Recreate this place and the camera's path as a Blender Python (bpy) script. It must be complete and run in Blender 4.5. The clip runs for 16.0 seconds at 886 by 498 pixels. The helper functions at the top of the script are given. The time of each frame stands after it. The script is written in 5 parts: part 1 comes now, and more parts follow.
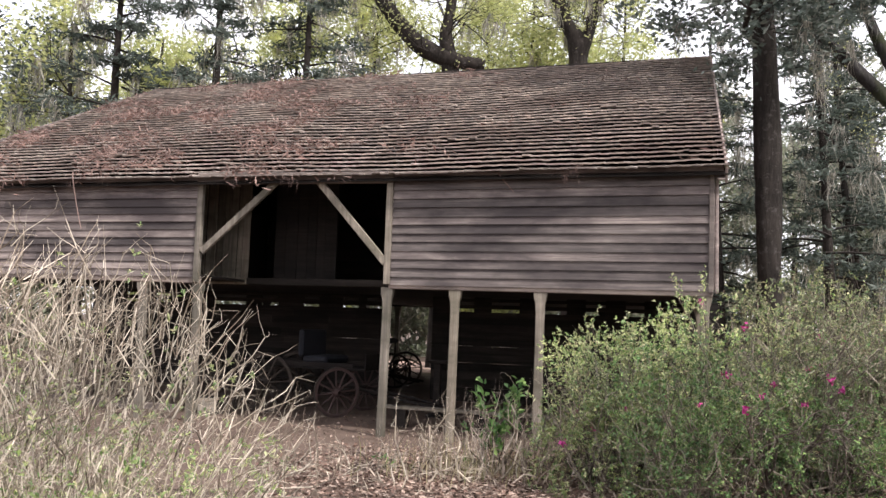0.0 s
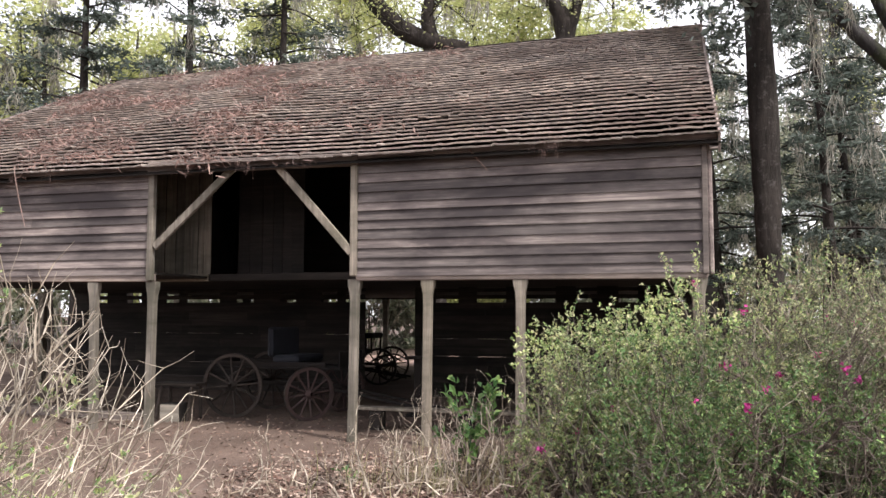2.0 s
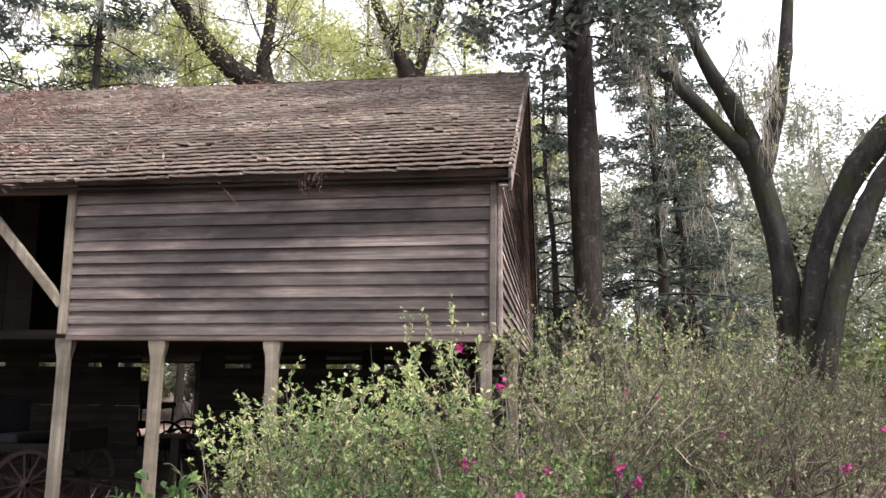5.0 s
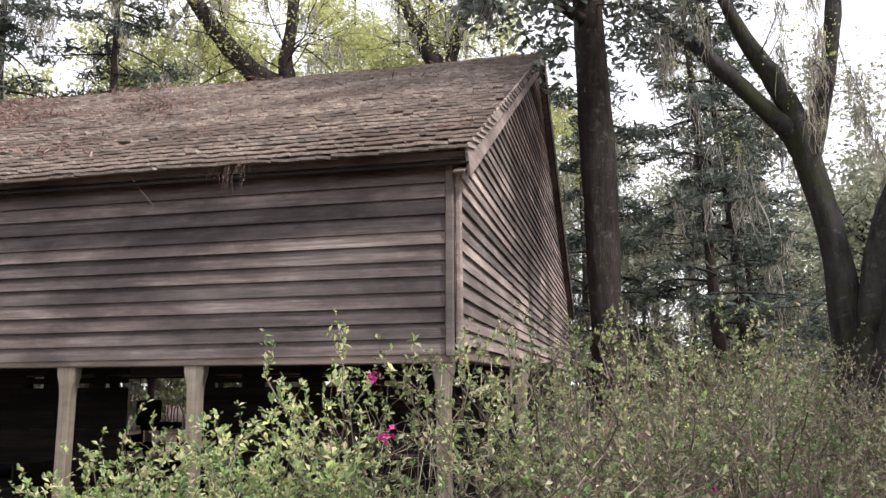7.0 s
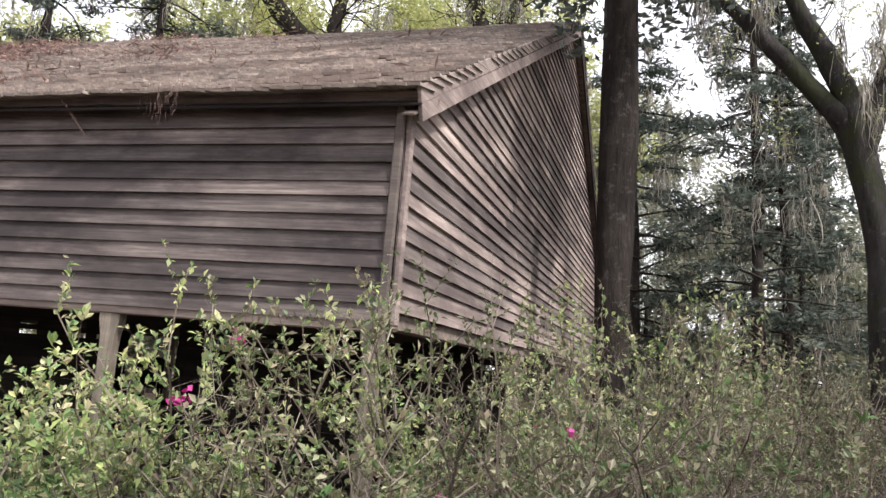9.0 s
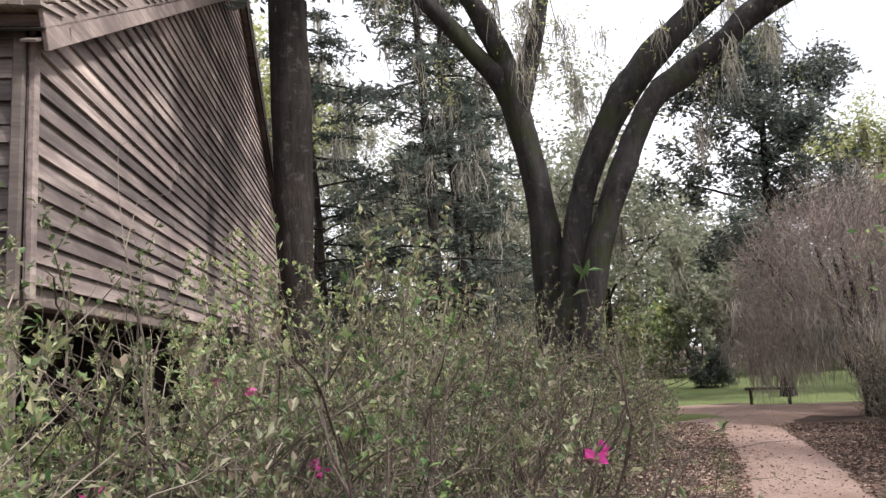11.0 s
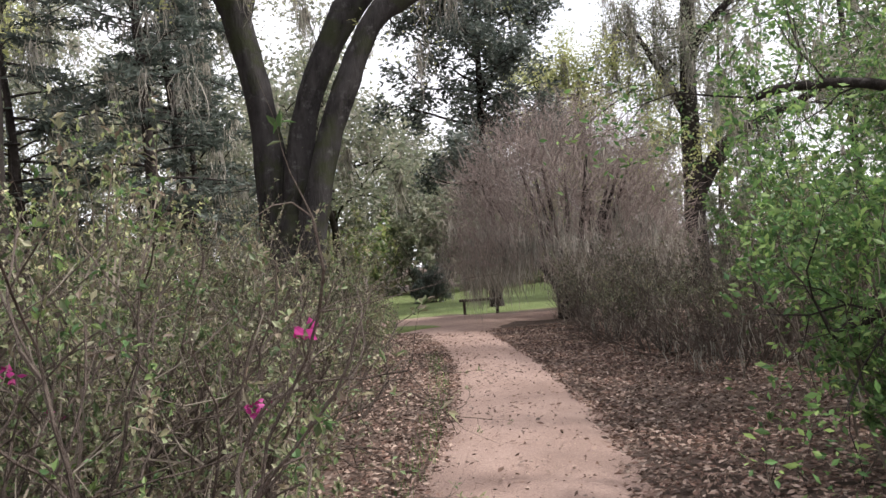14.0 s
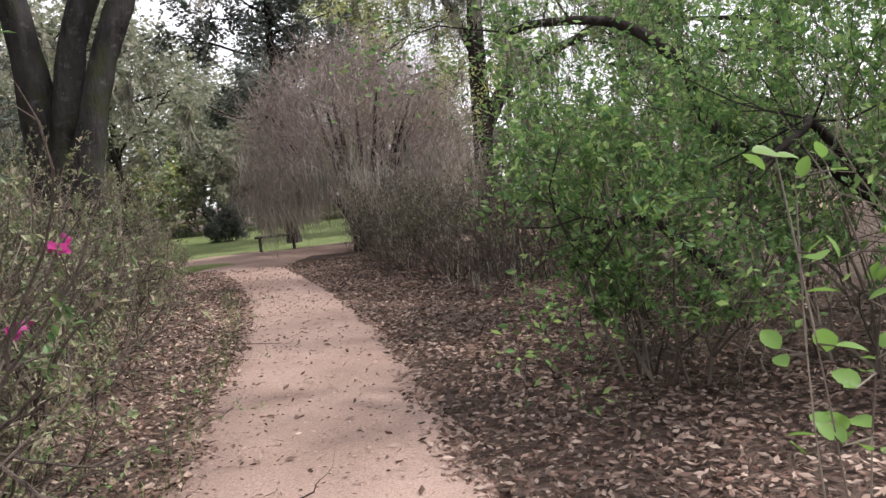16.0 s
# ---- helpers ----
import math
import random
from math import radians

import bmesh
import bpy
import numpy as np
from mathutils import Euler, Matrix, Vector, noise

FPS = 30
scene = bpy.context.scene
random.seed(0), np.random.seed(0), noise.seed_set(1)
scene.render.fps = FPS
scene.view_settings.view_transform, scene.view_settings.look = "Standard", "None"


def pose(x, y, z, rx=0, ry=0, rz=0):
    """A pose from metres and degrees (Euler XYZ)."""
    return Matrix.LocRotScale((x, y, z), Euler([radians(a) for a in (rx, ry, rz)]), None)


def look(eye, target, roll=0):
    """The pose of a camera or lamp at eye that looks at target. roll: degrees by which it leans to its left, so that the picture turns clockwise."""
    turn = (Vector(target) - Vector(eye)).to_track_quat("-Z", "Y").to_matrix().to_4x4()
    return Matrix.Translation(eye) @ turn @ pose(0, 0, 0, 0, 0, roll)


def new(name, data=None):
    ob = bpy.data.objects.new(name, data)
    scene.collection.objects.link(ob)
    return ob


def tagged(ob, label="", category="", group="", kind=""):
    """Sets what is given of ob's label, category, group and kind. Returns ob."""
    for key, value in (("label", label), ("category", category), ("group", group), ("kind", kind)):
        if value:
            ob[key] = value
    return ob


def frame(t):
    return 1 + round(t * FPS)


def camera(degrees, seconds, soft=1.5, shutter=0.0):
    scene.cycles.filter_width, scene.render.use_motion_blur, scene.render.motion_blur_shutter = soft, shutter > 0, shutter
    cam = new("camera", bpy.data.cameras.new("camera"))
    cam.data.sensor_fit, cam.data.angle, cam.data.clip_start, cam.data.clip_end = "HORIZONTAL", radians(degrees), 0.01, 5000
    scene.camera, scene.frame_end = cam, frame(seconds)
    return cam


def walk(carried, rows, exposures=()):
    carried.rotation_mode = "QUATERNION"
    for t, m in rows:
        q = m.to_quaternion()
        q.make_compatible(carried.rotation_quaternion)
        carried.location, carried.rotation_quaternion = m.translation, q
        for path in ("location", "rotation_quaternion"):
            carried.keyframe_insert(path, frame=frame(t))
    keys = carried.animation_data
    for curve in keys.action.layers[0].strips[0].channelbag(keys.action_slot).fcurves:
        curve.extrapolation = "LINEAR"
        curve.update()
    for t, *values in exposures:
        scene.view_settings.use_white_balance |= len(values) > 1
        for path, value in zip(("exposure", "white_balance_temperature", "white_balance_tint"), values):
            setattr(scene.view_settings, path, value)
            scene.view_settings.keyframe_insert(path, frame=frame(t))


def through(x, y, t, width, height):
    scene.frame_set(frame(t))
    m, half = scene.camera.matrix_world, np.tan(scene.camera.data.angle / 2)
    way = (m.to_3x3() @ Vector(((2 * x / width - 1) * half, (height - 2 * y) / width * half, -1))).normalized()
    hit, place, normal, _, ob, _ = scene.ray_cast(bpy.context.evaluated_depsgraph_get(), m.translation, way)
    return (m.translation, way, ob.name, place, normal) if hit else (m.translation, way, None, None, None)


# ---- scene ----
cam = camera(57.3, 16.0)
PATH = [
    (0, (0.614, 1.074, 1.709), (0.512, 3.063, 1.895), 2.0),
    (0.5, (0.631, 1.137, 1.71), (0.621, 3.129, 1.895), 1.8),
    (1, (0.659, 1.384, 1.717), (0.714, 3.375, 1.895), 0.6),
    (1.5, (0.744, 1.73, 1.728), (0.744, 3.721, 1.908), 0.2),
    (2, (0.942, 2.089, 1.741), (0.844, 4.08, 1.905), 0.1),
    (2.5, (1.172, 2.427, 1.737), (1.092, 4.42, 1.884), 0.1),
    (3, (1.42, 2.836, 1.723), (1.365, 4.829, 1.891), 0.8),
    (3.5, (1.705, 3.128, 1.703), (1.638, 5.118, 1.901), 1.1),
    (4, (1.749, 3.411, 1.728), (1.889, 5.389, 1.989), 0.7),
    (4.2, (1.83, 3.554, 1.74), (2.054, 5.52, 2.029), 0.4),
    (6.3, (2.959, 4.86, 1.939), (3.114, 6.825, 2.278), 0.8),
    (6.5, (3.071, 5.04, 1.951), (3.189, 7.007, 2.294), 0.4),
    (7, (3.365, 5.403, 2.027), (3.432, 7.374, 2.357), -0.6),
    (7.5, (3.658, 5.71, 2.035), (3.609, 7.683, 2.36), 0.5),
    (8, (3.932, 5.886, 1.994), (3.817, 7.86, 2.301), 2.9),
    (8.2, (4.023, 5.954, 2.001), (3.895, 7.928, 2.299), 4.1),
    (10.3, (4.415, 6.8, 1.87), (4.65, 8.764, 2.168), 0.9),
    (10.5, (4.403, 6.825, 1.858), (4.777, 8.767, 2.158), -0.4),
    (11, (4.417, 6.817, 1.821), (5.086, 8.683, 2.084), -2.6),
    (11.5, (4.399, 6.803, 1.773), (5.201, 8.623, 1.985), -3.2),
    (12, (4.363, 6.774, 1.762), (5.213, 8.575, 1.955), -3.4),
    (12.5, (4.361, 6.765, 1.751), (5.233, 8.553, 1.96), -4.0),
    (13, (4.367, 6.75, 1.755), (5.386, 8.461, 1.932), -4.9),
    (13.5, (4.424, 6.768, 1.73), (5.593, 8.388, 1.816), -5.2),
    (14, (4.439, 6.761, 1.696), (5.682, 8.327, 1.734), -4.4),
    (14.5, (4.446, 6.744, 1.665), (5.798, 8.218, 1.682), -3.9),
    (15, (4.448, 6.719, 1.618), (5.892, 8.102, 1.586), -3.9),
    (15.5, (4.408, 6.62, 1.573), (5.905, 7.942, 1.466), -5.0),
    (16, (4.364, 6.456, 1.602), (5.933, 7.686, 1.443), -5.8),
]
EXPOSURES = [(0.0, 0.72), (1.5, 0.7), (2.5, 0.95), (3.5, 0.98), (6.5, 0.58), (7.0, 0.54), (10.5, 0.62), (11.0, 0.52), (16.0, 0.5)]
walk(cam, [(t, look(eye, target, roll)) for t, eye, target, roll in PATH], EXPOSURES)

# world, sun
SUN_ELEV, SUN_TURN = 50.0, 132.0   # degrees; turn: compass way to the sun, clockwise from +y
world = bpy.data.worlds.new("world")
scene.world = world
world.use_nodes = True
wn = world.node_tree
sky = wn.nodes.new("ShaderNodeTexSky")
sky.sky_type = "NISHITA"
sky.sun_disc = False
sky.sun_elevation, sky.sun_rotation = radians(SUN_ELEV), radians(SUN_TURN)
sky.air_density, sky.dust_density, sky.ozone_density = 1.0, 4.0, 1.0
wn.nodes["Background"].inputs[1].default_value = 0.15
# thin bright cloud over most of the sky
cloud = wn.nodes.new("ShaderNodeTexNoise")
cloud.inputs["Scale"].default_value, cloud.inputs["Detail"].default_value = 2.2, 6.0
wc = wn.nodes.new("ShaderNodeTexCoord")
wn.links.new(wc.outputs["Generated"], cloud.inputs[0])
cover = wn.nodes.new("ShaderNodeMapRange")
cover.inputs["From Min"].default_value, cover.inputs["From Max"].default_value = 0.3, 0.6
cover.inputs["To Min"].default_value, cover.inputs["To Max"].default_value = 0.55, 1.0
wn.links.new(cloud.outputs[0], cover.inputs[0])
veil = wn.nodes.new("ShaderNodeMix")
veil.data_type = "RGBA"
veil.inputs[7].default_value = (7.7, 7.6, 8.15, 1)
wn.links.new(cover.outputs[0], veil.inputs[0])
wn.links.new(sky.outputs[0], veil.inputs[6])
wn.links.new(veil.outputs[2], wn.nodes["Background"].inputs[0])
sun = new("sun", bpy.data.lights.new("sun", "SUN"))
sun.data.energy, sun.data.angle, sun.data.color = 3.3, radians(5.0), (1.0, 0.963, 0.935)
se, st = radians(SUN_ELEV), radians(SUN_TURN)
sun.matrix_world = look((0, 0, 30), Vector((0, 0, 30)) - Vector((math.sin(st) * math.cos(se), math.cos(st) * math.cos(se), math.sin(se))))


# ---------------------------------------------------------------- materials
def shader(name):
    m = bpy.data.materials.new(name)
    m.use_nodes = True
    return m, m.node_tree, m.node_tree.nodes["Principled BSDF"]


def noise_node(nt, scale, detail=4.0, stretch=(1, 1, 1), coord="Object", rough=0.55):
    tc = nt.nodes.new("ShaderNodeTexCoord")
    mp = nt.nodes.new("ShaderNodeMapping")
    mp.inputs["Scale"].default_value = stretch
    nz = nt.nodes.new("ShaderNodeTexNoise")
    nz.inputs["Scale"].default_value, nz.inputs["Detail"].default_value, nz.inputs["Roughness"].default_value = scale, detail, rough
    nt.links.new(tc.outputs[coord], mp.inputs[0])
    nt.links.new(mp.outputs[0], nz.inputs[0])
    return nz.outputs[0]


def ramp(nt, fac, stops):
    r = nt.nodes.new("ShaderNodeValToRGB")
    els = r.color_ramp.elements
    while len(els) < len(stops):
        els.new(0.5)
    for el, (p, c) in zip(els, stops):
        el.position, el.color = p, (*c, 1)
    nt.links.new(fac, r.inputs[0])
    return r.outputs[0]


def mix(nt, fac, a, b, mode="MIX"):
    n = nt.nodes.new("ShaderNodeMix")
    n.data_type, n.blend_type = "RGBA", mode
    for sock, val in ((n.inputs[0], fac), (n.inputs[6], a), (n.inputs[7], b)):
        if isinstance(val, (int, float)):
            sock.default_value = val
        elif isinstance(val, tuple):
            sock.default_value = (*val, 1)
        else:
            nt.links.new(val, sock)
    return n.outputs[2]


def bumped(nt, bsdf, height, strength, distance):
    b = nt.nodes.new("ShaderNodeBump")
    b.inputs["Strength"].default_value, b.inputs["Distance"].default_value = strength, distance
    nt.links.new(height, b.inputs["Height"])
    nt.links.new(b.outputs[0], bsdf.inputs["Normal"])


def wood(name, dark, light, stain, along="X", per="object", rough=0.9, spread=0.55):
    """Weathered wood: grain along one axis, stains, and a tone of its own for each board."""
    m, nt, b = shader(name)
    st = {"X": (0.5, 14, 14), "Y": (14, 0.5, 14), "Z": (14, 14, 0.5)}[along]
    grain = noise_node(nt, 3.0, 6, st, rough=0.7)
    blotch = noise_node(nt, 0.6, 7, (0.8, 0.8, 2.2), rough=0.68)
    col = ramp(nt, grain, [(0.25, dark), (0.72, light)])
    streak = noise_node(nt, 1.0, 5, tuple(v * (0.9 if v > 1 else 1.2) for v in st), rough=0.65)
    col = mix(nt, 1.0, col, ramp(nt, streak, [(0.32, (0.55, 0.54, 0.55)), (0.68, (1.3, 1.28, 1.25))]), "MULTIPLY")
    col = mix(nt, ramp(nt, blotch, [(0.40, (0, 0, 0)), (0.60, (0.9, 0.9, 0.9))]), col, stain)
    if per == "object":
        rnd = nt.nodes.new("ShaderNodeObjectInfo").outputs["Random"]
    else:
        rnd = nt.nodes.new("ShaderNodeNewGeometry").outputs["Random Per Island"]
    tone = ramp(nt, rnd, [(0.0, (1 - spread, 1 - spread, 1 - spread)), (1.0, (1.25, 1.2, 1.15))])
    col = mix(nt, 1.0, col, tone, "MULTIPLY")
    nt.links.new(col, b.inputs["Base Color"])
    b.inputs["Roughness"].default_value = rough
    b.inputs["Specular IOR Level"].default_value = 0.25
    bumped(nt, b, grain, 0.5, 0.006)
    return m


def leafy(name, cols, through=0.35, rough=0.5):
    """Leaves: each its own tone, part of the light passing through."""
    m, nt, b = shader(name)
    rnd = nt.nodes.new("ShaderNodeNewGeometry").outputs["Random Per Island"]
    n = len(cols)
    col = ramp(nt, rnd, [((i + 0.5) / n, c) for i, c in enumerate(cols)])
    patch = noise_node(nt, 1.1, 2)
    col = mix(nt, 1.0, col, ramp(nt, patch, [(0.32, (0.58, 0.6, 0.58)), (0.68, (1.4, 1.38, 1.3))]), "MULTIPLY")
    nt.links.new(col, b.inputs["Base Color"])
    b.inputs["Roughness"].default_value = rough
    b.inputs["Specular IOR Level"].default_value = 0.3
    tr = nt.nodes.new("ShaderNodeBsdfTranslucent")
    nt.links.new(col, tr.inputs[0])
    mx = nt.nodes.new("ShaderNodeMixShader")
    mx.inputs[0].default_value = through
    nt.links.new(b.outputs[0], mx.inputs[1])
    nt.links.new(tr.outputs[0], mx.inputs[2])
    nt.links.new(mx.outputs[0], nt.nodes["Material Output"].inputs[0])
    return m


def barky(name, dark, light, moss=None, scale=9.0):
    m, nt, b = shader(name)
    ridge = noise_node(nt, scale, 6, (1, 1, 0.22), rough=0.7)
    big = noise_node(nt, 1.6, 4)
    col = ramp(nt, ridge, [(0.3, dark), (0.7, light)])
    col = mix(nt, ramp(nt, big, [(0.45, (0, 0, 0)), (0.75, (0.6, 0.6, 0.6))]), col, tuple(1.5 * v for v in light))
    if scale < 15:
        # pale lichen in small flecks and patches
        col = mix(nt, ramp(nt, noise_node(nt, 7.0, 6, rough=0.75), [(0.56, (0, 0, 0)), (0.68, (0.55, 0.55, 0.55))]), col, tuple(0.06 + 1.6 * v for v in light))
    if moss:
        col = mix(nt, ramp(nt, noise_node(nt, 2.3, 5), [(0.5, (0, 0, 0)), (0.64, (0.8, 0.8, 0.8))]), col, moss)
    nt.links.new(col, b.inputs["Base Color"])
    b.inputs["Roughness"].default_value = 0.95
    b.inputs["Specular IOR Level"].default_value = 0.15
    bumped(nt, b, ridge, 1.0, 0.05)
    return m


def earth(name, stops, scale=0.7, fine=45.0, bump=0.02, speck=None):
    m, nt, b = shader(name)
    big = noise_node(nt, scale, 6, rough=0.6)
    small = noise_node(nt, fine, 4, rough=0.7)
    col = ramp(nt, big, stops)
    col = mix(nt, 1.0, col, ramp(nt, small, [(0.3, (0.62, 0.6, 0.58)), (0.7, (1.18, 1.18, 1.18))]), "MULTIPLY")
    if speck:
        vo = nt.nodes.new("ShaderNodeTexVoronoi")
        vo.inputs["Scale"].default_value = 16.0
        tc = nt.nodes.new("ShaderNodeTexCoord")
        nt.links.new(tc.outputs["Object"], vo.inputs[0])
        col = mix(nt, ramp(nt, vo.outputs[0], [(0.05, (0.8, 0.8, 0.8)), (0.12, (0, 0, 0))]), col, speck)
    nt.links.new(col, b.inputs["Base Color"])
    b.inputs["Roughness"].default_value = 0.95
    b.inputs["Specular IOR Level"].default_value = 0.15
    bumped(nt, b, small, 0.8, bump)
    return m


def plain(name, col, rough=0.6, metal=0.0, vary=0.25):
    m, nt, b = shader(name)
    nz = noise_node(nt, 6.0, 5)
    c = ramp(nt, nz, [(0.3, tuple(v * (1 - vary) for v in col)), (0.7, tuple(v * (1 + vary) for v in col))])
    nt.links.new(c, b.inputs["Base Color"])
    b.inputs["Roughness"].default_value, b.inputs["Metallic"].default_value = rough, metal
    bumped(nt, b, nz, 0.3, 0.004)
    return m


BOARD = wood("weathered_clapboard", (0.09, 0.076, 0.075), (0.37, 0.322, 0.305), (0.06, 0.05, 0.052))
# lighter copy of the clapboard: the gable's sunlight is put into its colour
BOARD_SIDE = wood("sunlit_tone_clapboard", (0.2, 0.168, 0.162), (0.5, 0.43, 0.405), (0.14, 0.113, 0.11), along="Y", spread=0.55)
POST = wood("grey_post", (0.14, 0.122, 0.1), (0.31, 0.275, 0.235), (0.10, 0.092, 0.07), along="Z", spread=0.25)
BEAM = wood("grey_beam", (0.16, 0.13, 0.115), (0.34, 0.29, 0.26), (0.10, 0.085, 0.08), spread=0.3)
# inner barn wood: the shade indoors is put into its near-black colours
INNER_SHADED = wood("inner_boards_shaded", (0.02, 0.017, 0.015), (0.05, 0.042, 0.037), (0.016, 0.014, 0.013), spread=0.4)
SHINGLE = wood("wood_shingles", (0.24, 0.212, 0.197), (0.66, 0.605, 0.56), (0.27, 0.23, 0.208), along="Y", per="island", spread=0.3)
# carriage wood, wheels, seat and red paint darkened to carry the barn's shade
WAGON_SHADED = wood("old_wagon_wood_shaded", (0.012, 0.01, 0.009), (0.03, 0.024, 0.021), (0.01, 0.008, 0.008), spread=0.2)
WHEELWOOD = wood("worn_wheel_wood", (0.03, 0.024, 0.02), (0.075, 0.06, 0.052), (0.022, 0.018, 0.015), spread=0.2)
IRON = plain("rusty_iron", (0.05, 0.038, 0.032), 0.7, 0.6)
CANVAS = plain("blue_upholstery_shaded", (0.007, 0.008, 0.013), 0.85)
RED = plain("faded_red_paint_shaded", (0.05, 0.027, 0.024), 0.75)
PALE = wood("pale_board", (0.30, 0.28, 0.24), (0.55, 0.5, 0.42), (0.22, 0.2, 0.17))
BARK = barky("dark_bark", (0.01, 0.008, 0.007), (0.04, 0.033, 0.029))
OAK_BARK = barky("oak_bark", (0.01, 0.008, 0.008), (0.06, 0.055, 0.053), (0.038, 0.043, 0.02))
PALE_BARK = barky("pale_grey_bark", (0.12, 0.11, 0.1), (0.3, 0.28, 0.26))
TWIG = leafy("grey_twig", [(0.07, 0.055, 0.045), (0.14, 0.115, 0.095), (0.26, 0.225, 0.19)], 0.0, 0.9)
STEM = barky("dark_stem_bark", (0.045, 0.035, 0.03), (0.15, 0.12, 0.1), scale=25)
DEAD_TWIG = leafy("bleached_twig", [(0.16, 0.125, 0.1), (0.3, 0.25, 0.205), (0.52, 0.45, 0.385)], 0.0, 0.9)
FINE_TWIG = leafy("fine_twig_wood", [(0.12, 0.09, 0.078), (0.27, 0.215, 0.185), (0.46, 0.385, 0.335)], 0.0, 0.9)
ROUNDLEAF = leafy("light_round_leaves", [(0.22, 0.38, 0.09), (0.12, 0.24, 0.05), (0.3, 0.45, 0.13)], 0.45)
DOME_TWIG = barky("pinkish_twig", (0.17, 0.135, 0.12), (0.36, 0.295, 0.265), scale=20)
MOSS = leafy("spanish_moss", [(0.22, 0.205, 0.18), (0.34, 0.32, 0.285), (0.47, 0.44, 0.4)], 0.38, 0.9)
AZALEA = leafy("azalea_leaves", [(0.15, 0.23, 0.08), (0.34, 0.43, 0.16), (0.5, 0.53, 0.25), (0.46, 0.39, 0.26), (0.2, 0.31, 0.14), (0.66, 0.64, 0.4), (0.16, 0.26, 0.11)], 0.42)
AZALEA_DULL = leafy("dull_azalea_leaves", [(0.065, 0.075, 0.045), (0.115, 0.12, 0.068), (0.17, 0.145, 0.1), (0.065, 0.09, 0.05), (0.13, 0.098, 0.08), (0.28, 0.27, 0.18)], 0.22)
AZALEA_MID = leafy("mixed_azalea_leaves", [(0.095, 0.14, 0.062), (0.165, 0.22, 0.095), (0.28, 0.285, 0.165), (0.22, 0.165, 0.13), (0.115, 0.19, 0.082), (0.44, 0.43, 0.3), (0.17, 0.128, 0.1)], 0.32)
AZALEA_GREEN = leafy("deep_green_azalea_leaves", [(0.06, 0.12, 0.045), (0.11, 0.21, 0.07), (0.24, 0.34, 0.12), (0.05, 0.09, 0.035), (0.2, 0.2, 0.11)], 0.3)
BRIGHT = leafy("bright_spring_leaves", [(0.075, 0.16, 0.055), (0.16, 0.28, 0.085), (0.05, 0.1, 0.042), (0.28, 0.4, 0.14)], 0.42)
# young yellow-green leaf colour, lightened further for distant backlight and haze
SPRING = leafy("yellow_green_leaves", [(0.46, 0.48, 0.21), (0.54, 0.53, 0.28), (0.38, 0.42, 0.18)], 0.55)
CEDAR = leafy("cedar_needles", [(0.08, 0.1, 0.088), (0.125, 0.145, 0.128), (0.06, 0.078, 0.066)], 0.35)
MAGNOLIA = leafy("magnolia_leaves", [(0.065, 0.083, 0.073), (0.1, 0.125, 0.11), (0.17, 0.185, 0.165)], 0.25, 0.35)
# distance haze is put into these pale grey-olive leaf colours
WOODS = leafy("hazed_far_leaves", [(0.22, 0.25, 0.17), (0.32, 0.32, 0.24), (0.38, 0.36, 0.31), (0.2, 0.23, 0.17)], 0.45)
DRYGRASS = leafy("dry_grass", [(0.34, 0.29, 0.19), (0.44, 0.37, 0.25), (0.26, 0.26, 0.12)], 0.3)
LITTER = leafy("dry_leaves", [(0.11, 0.07, 0.058), (0.26, 0.18, 0.15), (0.43, 0.33, 0.285), (0.06, 0.042, 0.036), (0.18, 0.11, 0.09)], 0.1, 0.8)
ROOFLITTER = leafy("fallen_needles", [(0.17, 0.105, 0.095), (0.29, 0.2, 0.18), (0.11, 0.072, 0.066)], 0.1, 0.9)
PETAL = leafy("pink_petals", [(0.5, 0.035, 0.25), (0.62, 0.09, 0.36), (0.38, 0.02, 0.17)], 0.3)
GROUND = earth("leafy_soil", [(0.3, (0.07, 0.05, 0.041)), (0.55, (0.115, 0.084, 0.069)), (0.75, (0.17, 0.127, 0.106))], 0.9, 40, 0.03)
PATHMAT = earth("sandy_path", [(0.3, (0.27, 0.188, 0.156)), (0.7, (0.40, 0.29, 0.247))], 0.8, 70, 0.012, (0.24, 0.16, 0.12))
LAWN = earth("mown_lawn", [(0.3, (0.12, 0.165, 0.06)), (0.7, (0.2, 0.235, 0.1))], 0.6, 60, 0.03)
DIRT = earth("barn_dirt", [(0.3, (0.1, 0.072, 0.058)), (0.7, (0.18, 0.13, 0.106))], 0.8, 50, 0.02)


# ---------------------------------------------------------------- builders
rng = np.random.default_rng(7)


def mesh_of(name, verts, faces, mat):
    """One mesh from arrays: verts (n, 3), faces (m, k) all of one size."""
    verts, faces = np.asarray(verts, np.float32), np.asarray(faces, np.int32)
    me = bpy.data.meshes.new(name)
    k = faces.shape[1]
    me.vertices.add(len(verts))
    me.vertices.foreach_set("co", verts.ravel())
    me.loops.add(faces.size)
    me.loops.foreach_set("vertex_index", faces.ravel())
    me.polygons.add(len(faces))
    me.polygons.foreach_set("loop_start", np.arange(0, faces.size, k, dtype=np.int32))
    me.polygons.foreach_set("loop_total", np.full(len(faces), k, np.int32))
    me.polygons.foreach_set("use_smooth", np.zeros(len(faces), bool))
    me.update(calc_edges=True)
    me.materials.append(mat)
    return me


def thing(name, m, label, category, group="", kind=""):
    ob = new(name)
    ob.matrix_world = m
    return tagged(ob, label, category, group, kind)


